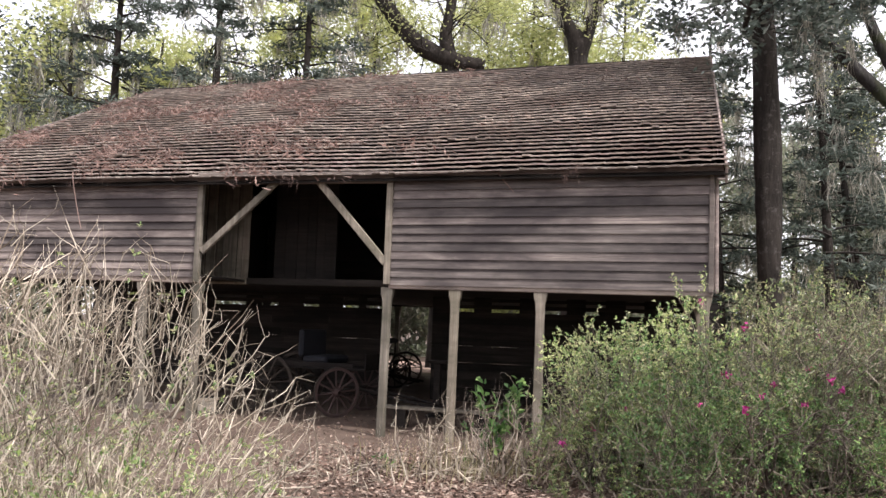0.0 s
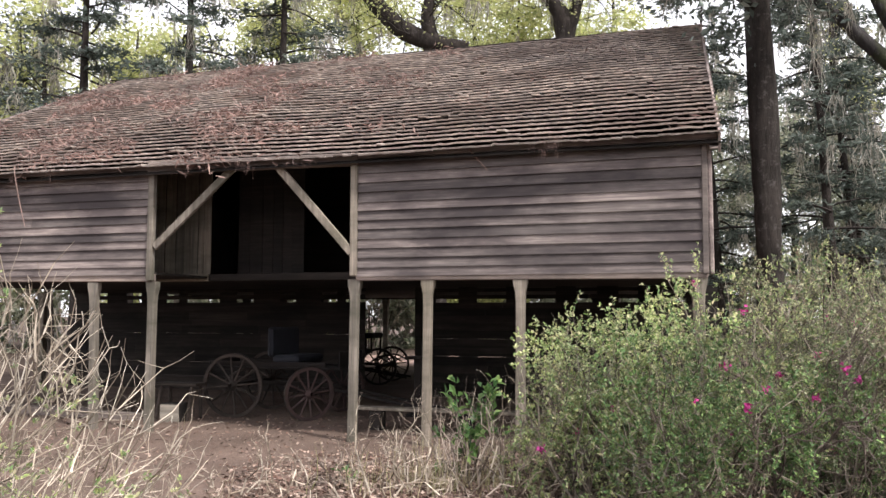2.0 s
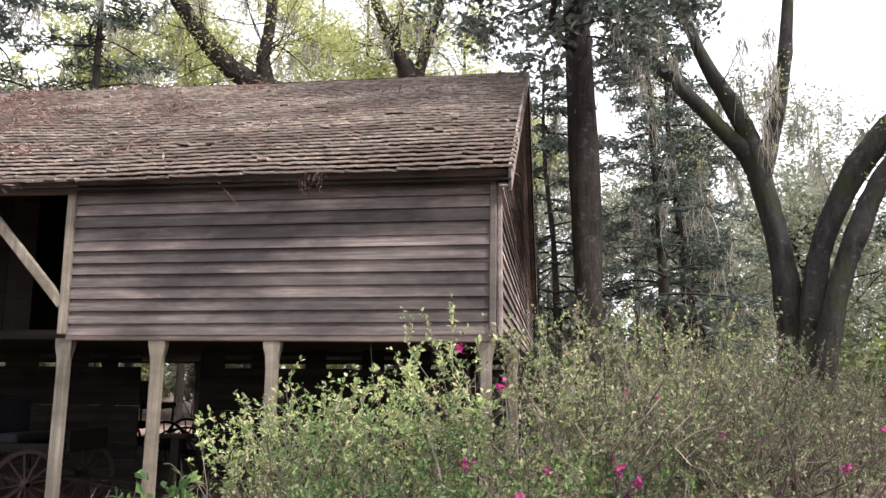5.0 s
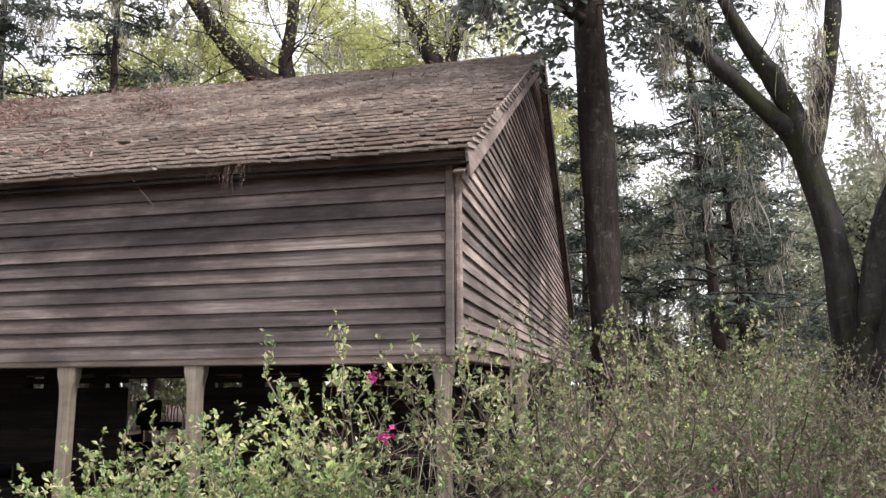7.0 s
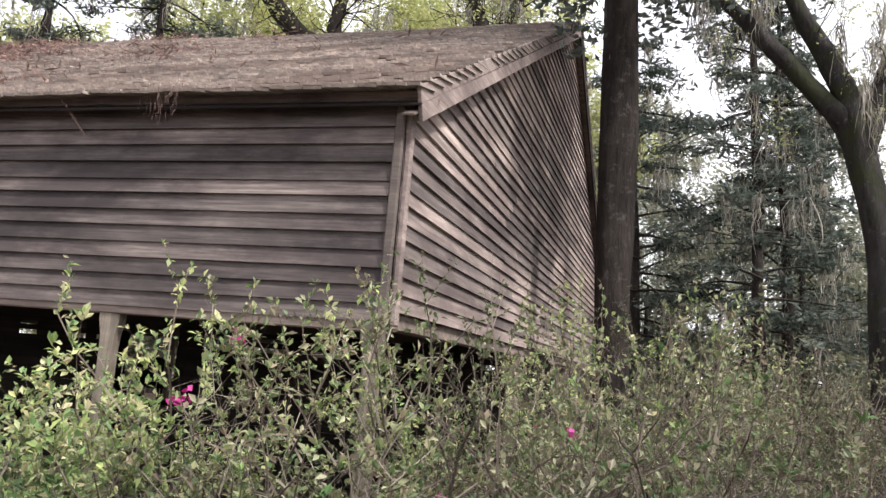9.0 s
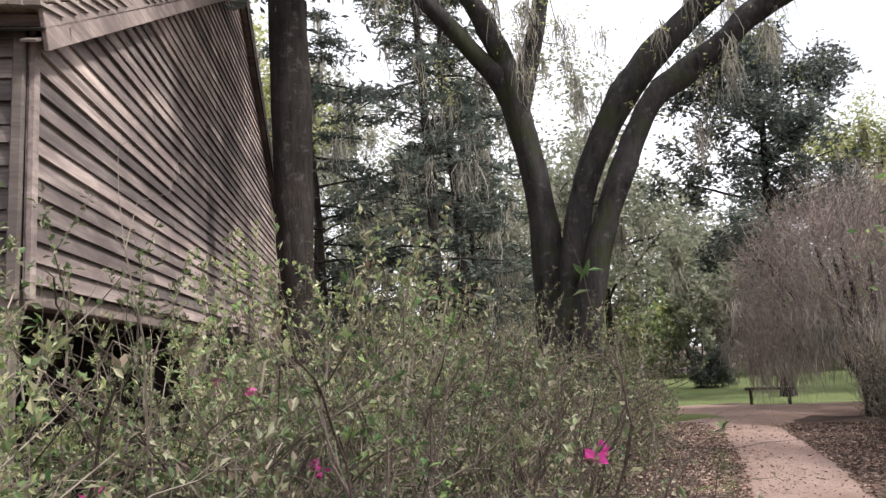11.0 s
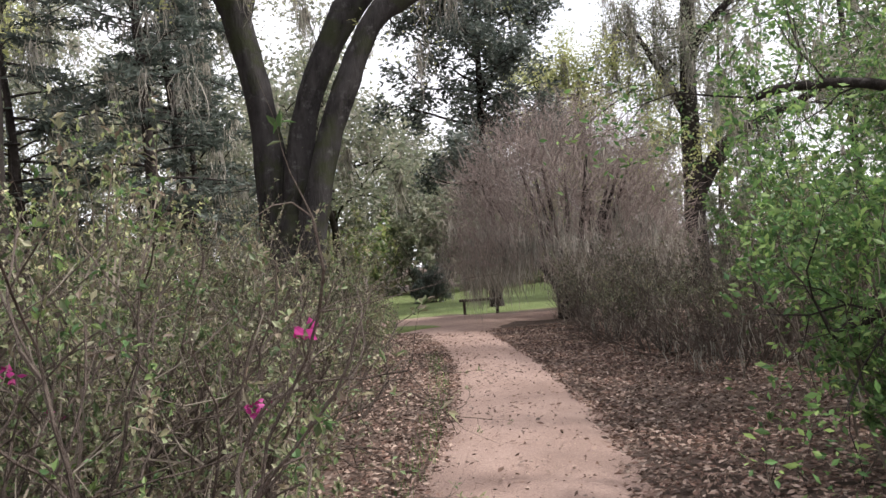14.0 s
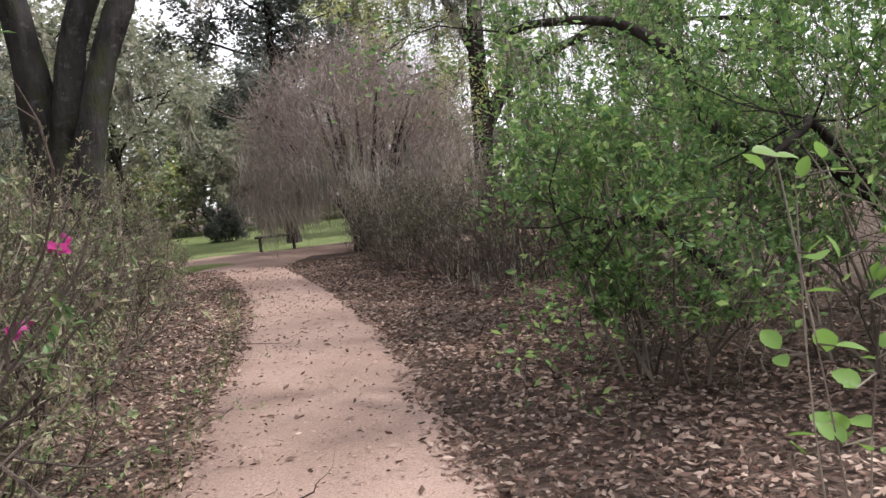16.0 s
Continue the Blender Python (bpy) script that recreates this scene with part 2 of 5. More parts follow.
def part(name, data, parent, label=""):
    """A mesh, or a bmesh with its material, linked as one part under its parent."""
    ob = new(name, data)
    ob.parent = parent
    return tagged(ob, label)


def box_arrays(lo, hi):
    (x0, y0, z0), (x1, y1, z1) = lo, hi
    v = [(x0, y0, z0), (x1, y0, z0), (x1, y1, z0), (x0, y1, z0), (x0, y0, z1), (x1, y0, z1), (x1, y1, z1), (x0, y1, z1)]
    f = [(3, 2, 1, 0), (4, 5, 6, 7), (0, 1, 5, 4), (1, 2, 6, 5), (2, 3, 7, 6), (3, 0, 4, 7)]
    return v, f


def bevelled(name, lo, hi, mat, bevel=0.008, m=None):
    """A box with softened edges."""
    bm = bmesh.new()
    v, f = box_arrays(lo, hi)
    vs = [bm.verts.new(p) for p in v]
    for q in f:
        bm.faces.new([vs[i] for i in q])
    bmesh.ops.bevel(bm, geom=bm.edges[:], offset=bevel, segments=1, affect="EDGES")
    if m is not None:
        bm.transform(m)
    me = bpy.data.meshes.new(name)
    bm.to_mesh(me)
    bm.free()
    me.materials.append(mat)
    return me


def beam(name, a, b, width, depth, mat, bevel=0.01):
    """A squared timber from a to b."""
    a, b = Vector(a), Vector(b)
    m = Matrix.Translation(a) @ (b - a).to_track_quat("X", "Z").to_matrix().to_4x4()
    return bevelled(name, (0, -width / 2, -depth / 2), ((b - a).length, width / 2, depth / 2), mat, bevel, m)


def tubes(p0, p1, r0, r1, sides=4):
    """Tapered prisms for many twigs at once."""
    p0, p1 = np.asarray(p0, float), np.asarray(p1, float)
    r0, r1 = np.asarray(r0, float), np.asarray(r1, float)
    d = p1 - p0
    d /= np.linalg.norm(d, axis=1, keepdims=True) + 1e-9
    ref = np.where(np.abs(d[:, 2:3]) > 0.9, np.array([[1.0, 0, 0]]), np.array([[0, 0, 1.0]]))
    u = np.cross(d, ref)
    u /= np.linalg.norm(u, axis=1, keepdims=True)
    w = np.cross(d, u)
    ang = np.arange(sides) * 2 * np.pi / sides
    ring = u[:, None] * np.cos(ang)[None, :, None] + w[:, None] * np.sin(ang)[None, :, None]
    v = np.concatenate([p0[:, None] + ring * r0[:, None, None], p1[:, None] + ring * r1[:, None, None]], 1)
    base = np.arange(len(p0))[:, None, None] * 2 * sides
    i = np.arange(sides)
    j = (i + 1) % sides
    f = np.stack([i, j, j + sides, i + sides], 1)[None] + base
    return v.reshape(-1, 3), f.reshape(-1, 4)


def limb_arrays(points, radii, sides=10, steps=5, rough=0.12, seed=0):
    """A smooth, knobbly limb through points with radii."""
    p, r = np.asarray(points, float), np.asarray(radii, float)
    n = len(p)
    t = np.linspace(0, n - 1, (n - 1) * steps + 1)
    i = np.clip(t.astype(int), 0, n - 2)
    s = (t - i)[:, None]
    pm, pp = p[np.clip(i - 1, 0, n - 1)], p[np.clip(i + 2, 0, n - 1)]
    a, b = p[i], p[i + 1]
    c = 0.5 * (2 * a + (b - pm) * s + (2 * pm - 5 * a + 4 * b - pp) * s**2 + (3 * a - pm - 3 * b + pp) * s**3)
    rad = r[i] + (r[i + 1] - r[i]) * s[:, 0]
    tan = np.gradient(c, axis=0)
    tan /= np.linalg.norm(tan, axis=1, keepdims=True)
    lr = np.random.default_rng(seed)
    u = np.cross(tan[0], [0.3, 0.9, 0.2])
    ang = np.arange(sides) * 2 * np.pi / sides
    ph = lr.uniform(0, 6.28, 4)
    verts = []
    for k in range(len(c)):
        u = u - tan[k] * (u @ tan[k])
        u /= np.linalg.norm(u)
        w = np.cross(tan[k], u)
        wob = 1 + rough * (np.sin(2 * ang + ph[0] + 0.5 * k) + 0.7 * np.sin(3 * ang + ph[1] - 0.35 * k) + 0.5 * lr.normal(size=sides)) * 0.6
        verts.append(c[k] + (np.cos(ang)[:, None] * u + np.sin(ang)[:, None] * w) * (rad[k] * wob)[:, None])
    verts = np.concatenate(verts)
    q = np.arange(sides)
    q2 = (q + 1) % sides
    f = np.concatenate([np.stack([q, q2, q2 + sides, q + sides], 1) + k * sides for k in range(len(c) - 1)])
    return verts, f, c, rad


def join(arrays):
    vs, fs, n = [], [], 0
    for v, f in arrays:
        vs.append(np.asarray(v, float))
        fs.append(np.asarray(f) + n)
        n += len(v)
    return np.concatenate(vs), np.concatenate(fs)


def smooth(me):
    me.polygons.foreach_set("use_smooth", np.ones(len(me.polygons), bool))
    return me


def leaves(centres, size, aspect=0.45, droop=0.0, jitter=0.3, lr=rng):
    """Pointed four-cornered leaves, one at each centre, turned at random."""
    c = np.asarray(centres, float)
    n = len(c)
    d = lr.normal(size=(n, 3))
    d[:, 2] = d[:, 2] * 0.6 - droop
    d /= np.linalg.norm(d, axis=1, keepdims=True)
    s = np.cross(d, lr.normal(size=(n, 3)))
    s /= np.linalg.norm(s, axis=1, keepdims=True) + 1e-9
    up = np.cross(d, s)
    ln = (size * lr.uniform(1 - jitter, 1 + jitter, n))[:, None]
    wd = ln * aspect
    v = np.stack([c - d * ln * 0.5, c + s * wd * 0.5 + up * wd * 0.12, c + d * ln * 0.5, c - s * wd * 0.5 + up * wd * 0.12], 1)
    return v.reshape(-1, 3), np.arange(4 * n).reshape(n, 4)


def rosettes(points, ways, each, size, aspect=0.45, lr=rng, lift=0.35, spread=0.14):
    """Leaves in whorls: `each` blades spreading from every shoot's end, bent towards the light."""
    p, w = np.repeat(np.asarray(points, float), each, 0), np.repeat(np.asarray(ways, float), each, 0)
    n = len(p)
    d = w * 0.55 + lr.normal(size=(n, 3)) * 0.75
    d[:, 2] += lift
    d /= np.linalg.norm(d, axis=1, keepdims=True) + 1e-9
    s = np.cross(d, np.array([0, 0, 1.0]) + lr.normal(size=(n, 3)) * 0.45)
    s /= np.linalg.norm(s, axis=1, keepdims=True) + 1e-9
    up = np.cross(s, d)
    ln = (size * lr.uniform(0.55, 1.25, n))[:, None]
    wd = ln * aspect * lr.uniform(0.8, 1.2, (n, 1))
    b = p - w * (size * lr.uniform(0, 0.7, n))[:, None] + lr.normal(size=(n, 3)) * size * spread
    v = np.stack([b, b + d * ln * 0.55 + s * wd * 0.5 + up * wd * 0.16, b + d * ln - up * ln * 0.08, b + d * ln * 0.55 - s * wd * 0.5 + up * wd * 0.16], 1)
    return v.reshape(-1, 3), np.arange(4 * n).reshape(n, 4)


def strands(tops, length, width, lr=rng, pieces=4):
    """Hanging wisps: thin crooked ribbons that taper to a point."""
    tops = np.asarray(tops, float)
    n = len(tops)
    ln = length * lr.uniform(0.3, 1.0, n)
    a = lr.uniform(0, np.pi, n)
    side = np.stack([np.cos(a), np.sin(a), 0 * a], 1)
    vs = []
    off = np.zeros((n, 3))
    for k in range(pieces + 1):
        f = k / pieces
        w = width * (1 - 0.85 * f) * lr.uniform(0.6, 1.3, n)
        p = tops + off
        vs += [p - side * w[:, None] / 2, p + side * w[:, None] / 2]
        step = lr.normal(size=(n, 3)) * 0.07 * ln[:, None]
        step[:, 2] = -ln / pieces
        off = off + step
    v = np.stack(vs, 1)
    f = np.array([[2 * k, 2 * k + 1, 2 * k + 3, 2 * k + 2] for k in range(pieces)])
    return v.reshape(-1, 3), (f[None] + np.arange(n)[:, None, None] * 2 * (pieces + 1)).reshape(-1, 4)


def branching(starts, ways, length, radius, counts, lr, shrink=0.6, wander=0.35, up=0.15, spread=0.7, bits=3, taper=0.82):
    """Grows twigs from starts: returns the pieces (p0, p1, r0, r1) and the tips' points with their level."""
    P0, P1, R0, R1, tips = [], [], [], [], []
    p, d, r = np.asarray(starts, float), np.asarray(ways, float), np.full(len(starts), radius)
    ln = length
    for level in range(len(counts) + 1):
        nodes_p, nodes_d, nodes_r = [], [], []
        q, w, rr = p, d, r
        L = ln * lr.uniform(0.6, 1.2, len(q))
        for b in range(bits):
            w = w + lr.normal(size=w.shape) * wander / bits**0.5
            w[:, 2] += up / bits
            w = w / np.linalg.norm(w, axis=1, keepdims=True)
            e = q + w * (L / bits)[:, None]
            r2 = rr * (taper if level < len(counts) else 0.7)
            P0.append(q), P1.append(e), R0.append(rr), R1.append(r2)
            nodes_p.append(e), nodes_d.append(w), nodes_r.append(r2)
            q, rr = e, r2
        tips.append((level, np.concatenate(nodes_p), np.concatenate(nodes_d)))
        if level < len(counts):
            k = counts[level]
            bp, bd, br = np.stack(nodes_p), np.stack(nodes_d), np.stack(nodes_r)
            pick = lr.integers(0, bits, (k, len(q)))
            pick[0] = bits - 1
            cols = np.arange(len(q))[None].repeat(k, 0)
            p, d, r = bp[pick, cols].reshape(-1, 3), bd[pick, cols].reshape(-1, 3), br[pick, cols].reshape(-1) * 0.7
            d = d + lr.normal(size=d.shape) * spread
            d /= np.linalg.norm(d, axis=1, keepdims=True)
            ln = ln * shrink
    return (np.concatenate(P0), np.concatenate(P1), np.concatenate(R0), np.concatenate(R1)), tips


def around(points, each, radius, lr=rng):
    p = np.repeat(np.asarray(points, float), each, 0)
    return p + lr.normal(size=p.shape) * radius


def gz(x, y):
    """The ground's height: level by the barn, a little higher along the path."""
    t = np.clip((np.asarray(x, float) - 1.5) / 3.0, 0, 1)
    return 0.2 * t * t * (3 - 2 * t)


# ---------------------------------------------------------------- ground, path, lawn
def ground_sheet():
    e = np.concatenate([[-900, -400, -150, -70], np.linspace(-40, 60, 161), [90, 170, 400, 900]])
    X, Y = np.meshgrid(e, e, indexing="ij")
    near = (np.abs(X) < 60) & (np.abs(Y) < 60)
    Z = gz(X, Y) + near * 0.02 * np.sin(X * 1.7 + np.sin(Y * 1.1)) * np.sin(Y * 1.3) - 0.02
    n = len(e)
    i = np.arange(n - 1)
    a = (i[:, None] * n + i[None]).ravel()
    me = mesh_of("ground", np.stack([X, Y, Z], -1).reshape(-1, 3), np.stack([a, a + n, a + n + 1, a + 1], 1), GROUND)
    return tagged(new("ground", smooth(me)), "brown woodland soil under a layer of dry leaves", "ground", kind="structure")


def smooth_line(pts, per=12):
    return limb_arrays([(x, y, 0) for x, y in pts], [1] * len(pts), 3, per)[2][:, :2]


def ribbon(name, pts, widths, mat, label, lift):
    c = smooth_line(pts)
    w = np.interp(np.linspace(0, 1, len(c)), np.linspace(0, 1, len(widths)), widths)
    t = np.gradient(c, axis=0)
    t /= np.linalg.norm(t, axis=1, keepdims=True)
    nrm = np.stack([-t[:, 1], t[:, 0]], 1)
    lr = np.random.default_rng(3)
    cols = np.linspace(-1, 1, 9)
    V = []
    for k in range(len(c)):
        edge = w[k] / 2 * (1 + 0.03 * np.sin(k * 0.7) + 0.02 * lr.normal())
        for q in cols:
            x, y = c[k] + nrm[k] * q * edge
            V.append((x, y, gz(x, y) + lift * (1 - 1.7 * abs(q) ** 4) + 0.012 * lr.normal() * (abs(q) < 0.9)))
    a = np.array([k * 9 + q for k in range(len(c) - 1) for q in range(8)])
    me = mesh_of(name, V, np.stack([a, a + 9, a + 10, a + 1], 1), mat)
    return tagged(new(name, smooth(me)), label, "path", kind="structure")


WALK_LINE = [(-3.5, -8), (-1.2, -3), (0.7, 1.1), (2.9, 4.4), (4.5, 6.6), (6.85, 9.25), (9.7, 12.4), (12.2, 15.55), (14.1, 18.3), (15.4, 20.4), (16.9, 22.4), (18.3, 23.8)]
ground_sheet()
ribbon("path", WALK_LINE, [1.95, 1.95, 1.95, 1.9, 1.85, 1.75, 1.6, 1.35, 1.3, 2.0, 3.1, 3.5], PATHMAT, "sandy pinkish footpath strewn with a few dry leaves", 0.05)
ribbon("path_2", [(8, 32), (13.5, 28.2), (17.4, 24.4), (19.6, 21.2), (22, 17.0), (27, 10)], [1.8, 2.0, 2.3, 2.5, 2.5, 2.5], PATHMAT, "sandy cross path in front of a lawn", 0.06)


def patch(name, centre, rx, ry, turn, mat, label, lift, category):
    n, m = 40, 8
    V, F = [], []
    lr = np.random.default_rng(5)
    wob = 1 + 0.06 * np.sin(np.arange(n) * 2 * np.pi / n * 3 + 1) + 0.02 * lr.normal(size=n)
    for j in range(m + 1):
        for i in range(n):
            a = 2 * np.pi * i / n
            q = (j + 0.02) / m * wob[i]
            x, y = rx * q * math.cos(a), ry * q * math.sin(a)
            x, y = centre[0] + x * math.cos(turn) - y * math.sin(turn), centre[1] + x * math.sin(turn) + y * math.cos(turn)
            V.append((x, y, gz(x, y) + lift * (1 - (j / m) ** 4) - 0.015 * (j == m)))
    for j in range(m):
        for i in range(n):
            F.append((j * n + i, j * n + (i + 1) % n, (j + 1) * n + (i + 1) % n, (j + 1) * n + i))
    me = mesh_of(name, V, F, mat)
    return tagged(new(name, smooth(me)), label, category, kind="structure")


patch("lawn", (28.5, 36.5), 18, 14.5, radians(-40), LAWN, "mown green lawn beyond the cross path", 0.05, "lawn")
patch("yard", (2.4, 33.5), 10, 4.0, radians(-14), PATHMAT, "pale sandy yard behind the barn", 0.04, "ground")
patch("dirt_floor", (-4.2, 16.5), 13, 7.0, radians(-14), DIRT, "bare trodden earth under and before the barn", 0.03, "ground")
patch("lawn_strip", (15.5, 22.4), 1.0, 0.28, radians(-48), LAWN, "narrow strip of green grass between the two paths", 0.11, "lawn")


# ---------------------------------------------------------------- the barn (x: to its right along the front, y: into it)
BARN = pose(3.69, 12.05, 0, 0, 0, -13.9)
LENGTH, DEEP, RIDGE_Y, RIDGE_Z, EAVE_Z, BACK_Z = 14.9, 16.0, 8.3, 8.2, 3.96, 4.0
LOW, STEP = 2.3, 0.13
DOOR_R, DOOR_L = -4.63, -7.93
barn = thing("barn", BARN, "large weathered grey timber barn on posts with a shingle roof", "barn")


def roof_z(y):
    """The height of the roof's underside over a line y into the barn."""
    if y <= RIDGE_Y:
        return EAVE_Z + (RIDGE_Z - EAVE_Z) * y / RIDGE_Y
    return RIDGE_Z + (BACK_Z - RIDGE_Z) * (y - RIDGE_Y) / (DEEP - RIDGE_Y)


def roof_span(z):
    """From where to where, into the barn, the gable is at least z high."""
    if z <= BACK_Z:
        return 0.0, DEEP
    return max(0.0, (z - EAVE_Z) / (RIDGE_Z - EAVE_Z) * RIDGE_Y), RIDGE_Y + (RIDGE_Z - z) / (RIDGE_Z - BACK_Z) * (DEEP - RIDGE_Y)


def clapboard(name, place, a0, a1, b0, b1, z, parent, mat, lr, height=None):
    """A feather-edged board: a along the wall at its foot (a0, a1) and head (b0, b1), thicker at the foot."""
    h = (height or STEP) + 0.012
    dz = lr.normal() * 0.006, lr.normal() * 0.006
    foot, head = 0.033 + lr.uniform(-0.004, 0.008), 0.006
    out = []
    for a, b, k in ((a0, b0, 0), (a1, b1, 1)):
        out += [place(a, 0.0, z + dz[k]), place(a, foot, z + dz[k]), place(b, head, z + h + dz[k]), place(b, 0.0, z + h + dz[k])]
    f = [(0, 1, 2, 3), (7, 6, 5, 4), (0, 4, 5, 1), (1, 5, 6, 2), (2, 6, 7, 3), (3, 7, 4, 0)]
    return part(name, mesh_of(name, out, f, mat), parent)


def board_wall(name, place, lo, hi, z0, rows, mat, seed, span=None, cut=4.5, label=""):
    """A wall of clapboards, each board a piece of its own, with staggered joints."""
    lr = np.random.default_rng(seed)
    wall = part(name, None, barn, label)
    for k in range(rows):
        z = z0 + k * STEP
        if span:
            a0, a1 = span(z)
            b0, b1 = span(z + STEP + 0.025)
            if a1 - a0 < 0.15:
                break
        else:
            a0, a1, b0, b1 = lo, hi, lo, hi
        cuts = [a0]
        while a1 - cuts[-1] > cut * 1.2:
            cuts.append(cuts[-1] + cut * lr.uniform(0.6, 1.15))
        cuts.append(a1)
        for i in range(len(cuts) - 1):
            f0, f1 = cuts[i] + (0.002 if i else 0), cuts[i + 1]
            clapboard("clapboard", place, f0, f1, max(f0, b0) if not i else f0, min(f1, b1) if i == len(cuts) - 2 else f1, z, wall, mat, lr)
    return wall


def front(a, out, z):
    return (a, -out, z)


def side(a, out, z):
    return (out, a, z)


def side_left(a, out, z):
    return (-LENGTH - out, a, z)


ROWS_UP = 13
board_wall("front_wall", front, DOOR_R + 0.02, -0.05, LOW - 0.03, ROWS_UP, BOARD, 1, label="grey clapboard wall, darkly stained in patches")
board_wall("front_wall", front, -LENGTH, DOOR_L - 0.05, LOW + 0.03, ROWS_UP - 1, BOARD, 2, label="grey clapboard wall")
board_wall("gable_wall", side, 0, 0, LOW + 0.06, 48, BOARD_SIDE, 3, span=roof_span, cut=4.0, label="pinkish grey clapboard gable, coloured lighter as if sunlit")


def inner_sheet(name, lo, hi, mat=INNER_SHADED):
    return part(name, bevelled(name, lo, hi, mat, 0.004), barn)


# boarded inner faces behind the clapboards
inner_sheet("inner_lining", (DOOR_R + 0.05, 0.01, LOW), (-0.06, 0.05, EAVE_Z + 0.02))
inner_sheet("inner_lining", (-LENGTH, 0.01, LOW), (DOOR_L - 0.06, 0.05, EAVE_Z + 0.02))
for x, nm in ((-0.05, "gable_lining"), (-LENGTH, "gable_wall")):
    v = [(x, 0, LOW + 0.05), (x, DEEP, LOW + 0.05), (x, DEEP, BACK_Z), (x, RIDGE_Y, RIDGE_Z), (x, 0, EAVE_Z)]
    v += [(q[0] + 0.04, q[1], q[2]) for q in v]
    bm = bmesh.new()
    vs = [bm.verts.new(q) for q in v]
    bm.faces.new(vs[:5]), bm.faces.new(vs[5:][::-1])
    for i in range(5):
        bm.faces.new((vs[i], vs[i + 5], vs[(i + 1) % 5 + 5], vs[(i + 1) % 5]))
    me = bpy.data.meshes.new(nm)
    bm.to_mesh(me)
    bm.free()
    me.materials.append(INNER_SHADED)
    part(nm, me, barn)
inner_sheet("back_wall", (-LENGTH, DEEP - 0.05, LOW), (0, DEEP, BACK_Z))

# corner boards, door frame, header, braces, sills
trim = lambda nm, a, b, w, d, mat=BEAM: part(nm, beam(nm, a, b, w, d, mat), barn)
trim("corner_board", (-0.045, -0.03, LOW - 0.05), (-0.03, -0.03, EAVE_Z - 0.02), 0.05, 0.07, BEAM)
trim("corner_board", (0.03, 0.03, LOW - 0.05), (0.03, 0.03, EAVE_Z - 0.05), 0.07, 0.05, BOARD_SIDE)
trim("door_post", (DOOR_R - 0.02, -0.02, LOW - 0.02), (DOOR_R - 0.02, -0.02, EAVE_Z - 0.08), 0.09, 0.10, POST)
trim("door_post", (DOOR_L, -0.02, LOW - 0.05), (DOOR_L, -0.02, EAVE_Z - 0.02), 0.09, 0.10, POST)
trim("header_beam", (DOOR_L - 0.05, -0.03, EAVE_Z - 0.02), (DOOR_R + 0.05, -0.03, EAVE_Z - 0.06), 0.12, 0.17)
trim("brace", (-7.86, -0.03, 2.75), (-6.5, -0.03, 3.93), 0.06, 0.11, POST)
trim("brace", (-4.68, -0.03, 2.60), (-5.9, -0.03, 3.93), 0.06, 0.11, POST)
trim("sill_beam", (DOOR_R, 0.06, LOW - 0.02), (-0.02, 0.06, LOW - 0.04), 0.14, 0.12)
trim("sill_beam", (-LENGTH, 0.06, LOW + 0.06), (DOOR_L, 0.06, LOW), 0.14, 0.12)
trim("side_sill", (-0.08, 0.1, LOW + 0.0), (-0.08, DEEP, LOW + 0.0), 0.14, 0.14)
trim("eave_board", (-LENGTH - 0.14, -0.06, EAVE_Z - 0.0), (0.12, -0.06, EAVE_Z - 0.03), 0.03, 0.08, BOARD)


def post(x, y, top, w=0.118, mat=POST):
    """A squared post with a head that flares under the beam."""
    bm = bmesh.new()
    lr = np.random.default_rng(int(abs(x) * 100 + abs(y) * 7))
    lean = lr.normal() * 0.025
    rings = [(-0.1, 1.0), (0.5, 1.0 + 0.06 * lr.normal()), (top * 0.6, 0.96), (top - 0.32, 0.98), (top - 0.2, 1.12), (top - 0.08, 1.6), (top, 1.62)]
    prev = None
    for z, k in rings:
        o = lean * (z - top) / top
        c = 0.014
        h, q = w / 2 * k, w / 2 * (0.98 if z < top * 0.5 else 0.96)
        corner = [(h - c, -q), (h, -q + c), (h, q - c), (h - c, q), (-h + c, q), (-h, q - c), (-h, -q + c), (-h + c, -q)]
        ring = [bm.verts.new((x + px + o, y + py, z)) for px, py in corner]
        if prev:
            for i in range(8):
                bm.faces.new((prev[i], prev[(i + 1) % 8], ring[(i + 1) % 8], ring[i]))
        prev = ring
    bm.faces.new(prev)
    me = bpy.data.meshes.new("post")
    bm.to_mesh(me)
    bm.free()
    me.materials.append(mat)
    return part("post", me, barn)


for x in (-0.12, -2.34, -3.6, DOOR_R - 0.03, DOOR_L, -8.98, -12.0, -LENGTH + 0.1):
    post(x, 0.06, LOW - 0.06)
for y in (5.3, 10.6, DEEP - 0.1):
    post(-0.1, y, LOW - 0.05, 0.16)
    post(-LENGTH + 0.1, y, LOW - 0.05, 0.16)
for x in (-2.5, -10.2, -12.5):
    post(x, DEEP - 0.1, LOW, 0.16)
    post(x, 10.6, LOW, 0.16, INNER_SHADED)

LOFT_Y = 1.6
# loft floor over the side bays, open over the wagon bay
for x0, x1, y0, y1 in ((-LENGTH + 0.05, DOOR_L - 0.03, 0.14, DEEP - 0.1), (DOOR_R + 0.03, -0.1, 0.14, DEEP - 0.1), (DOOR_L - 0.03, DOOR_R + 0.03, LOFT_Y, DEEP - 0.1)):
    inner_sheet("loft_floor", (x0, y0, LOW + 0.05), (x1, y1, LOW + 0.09))
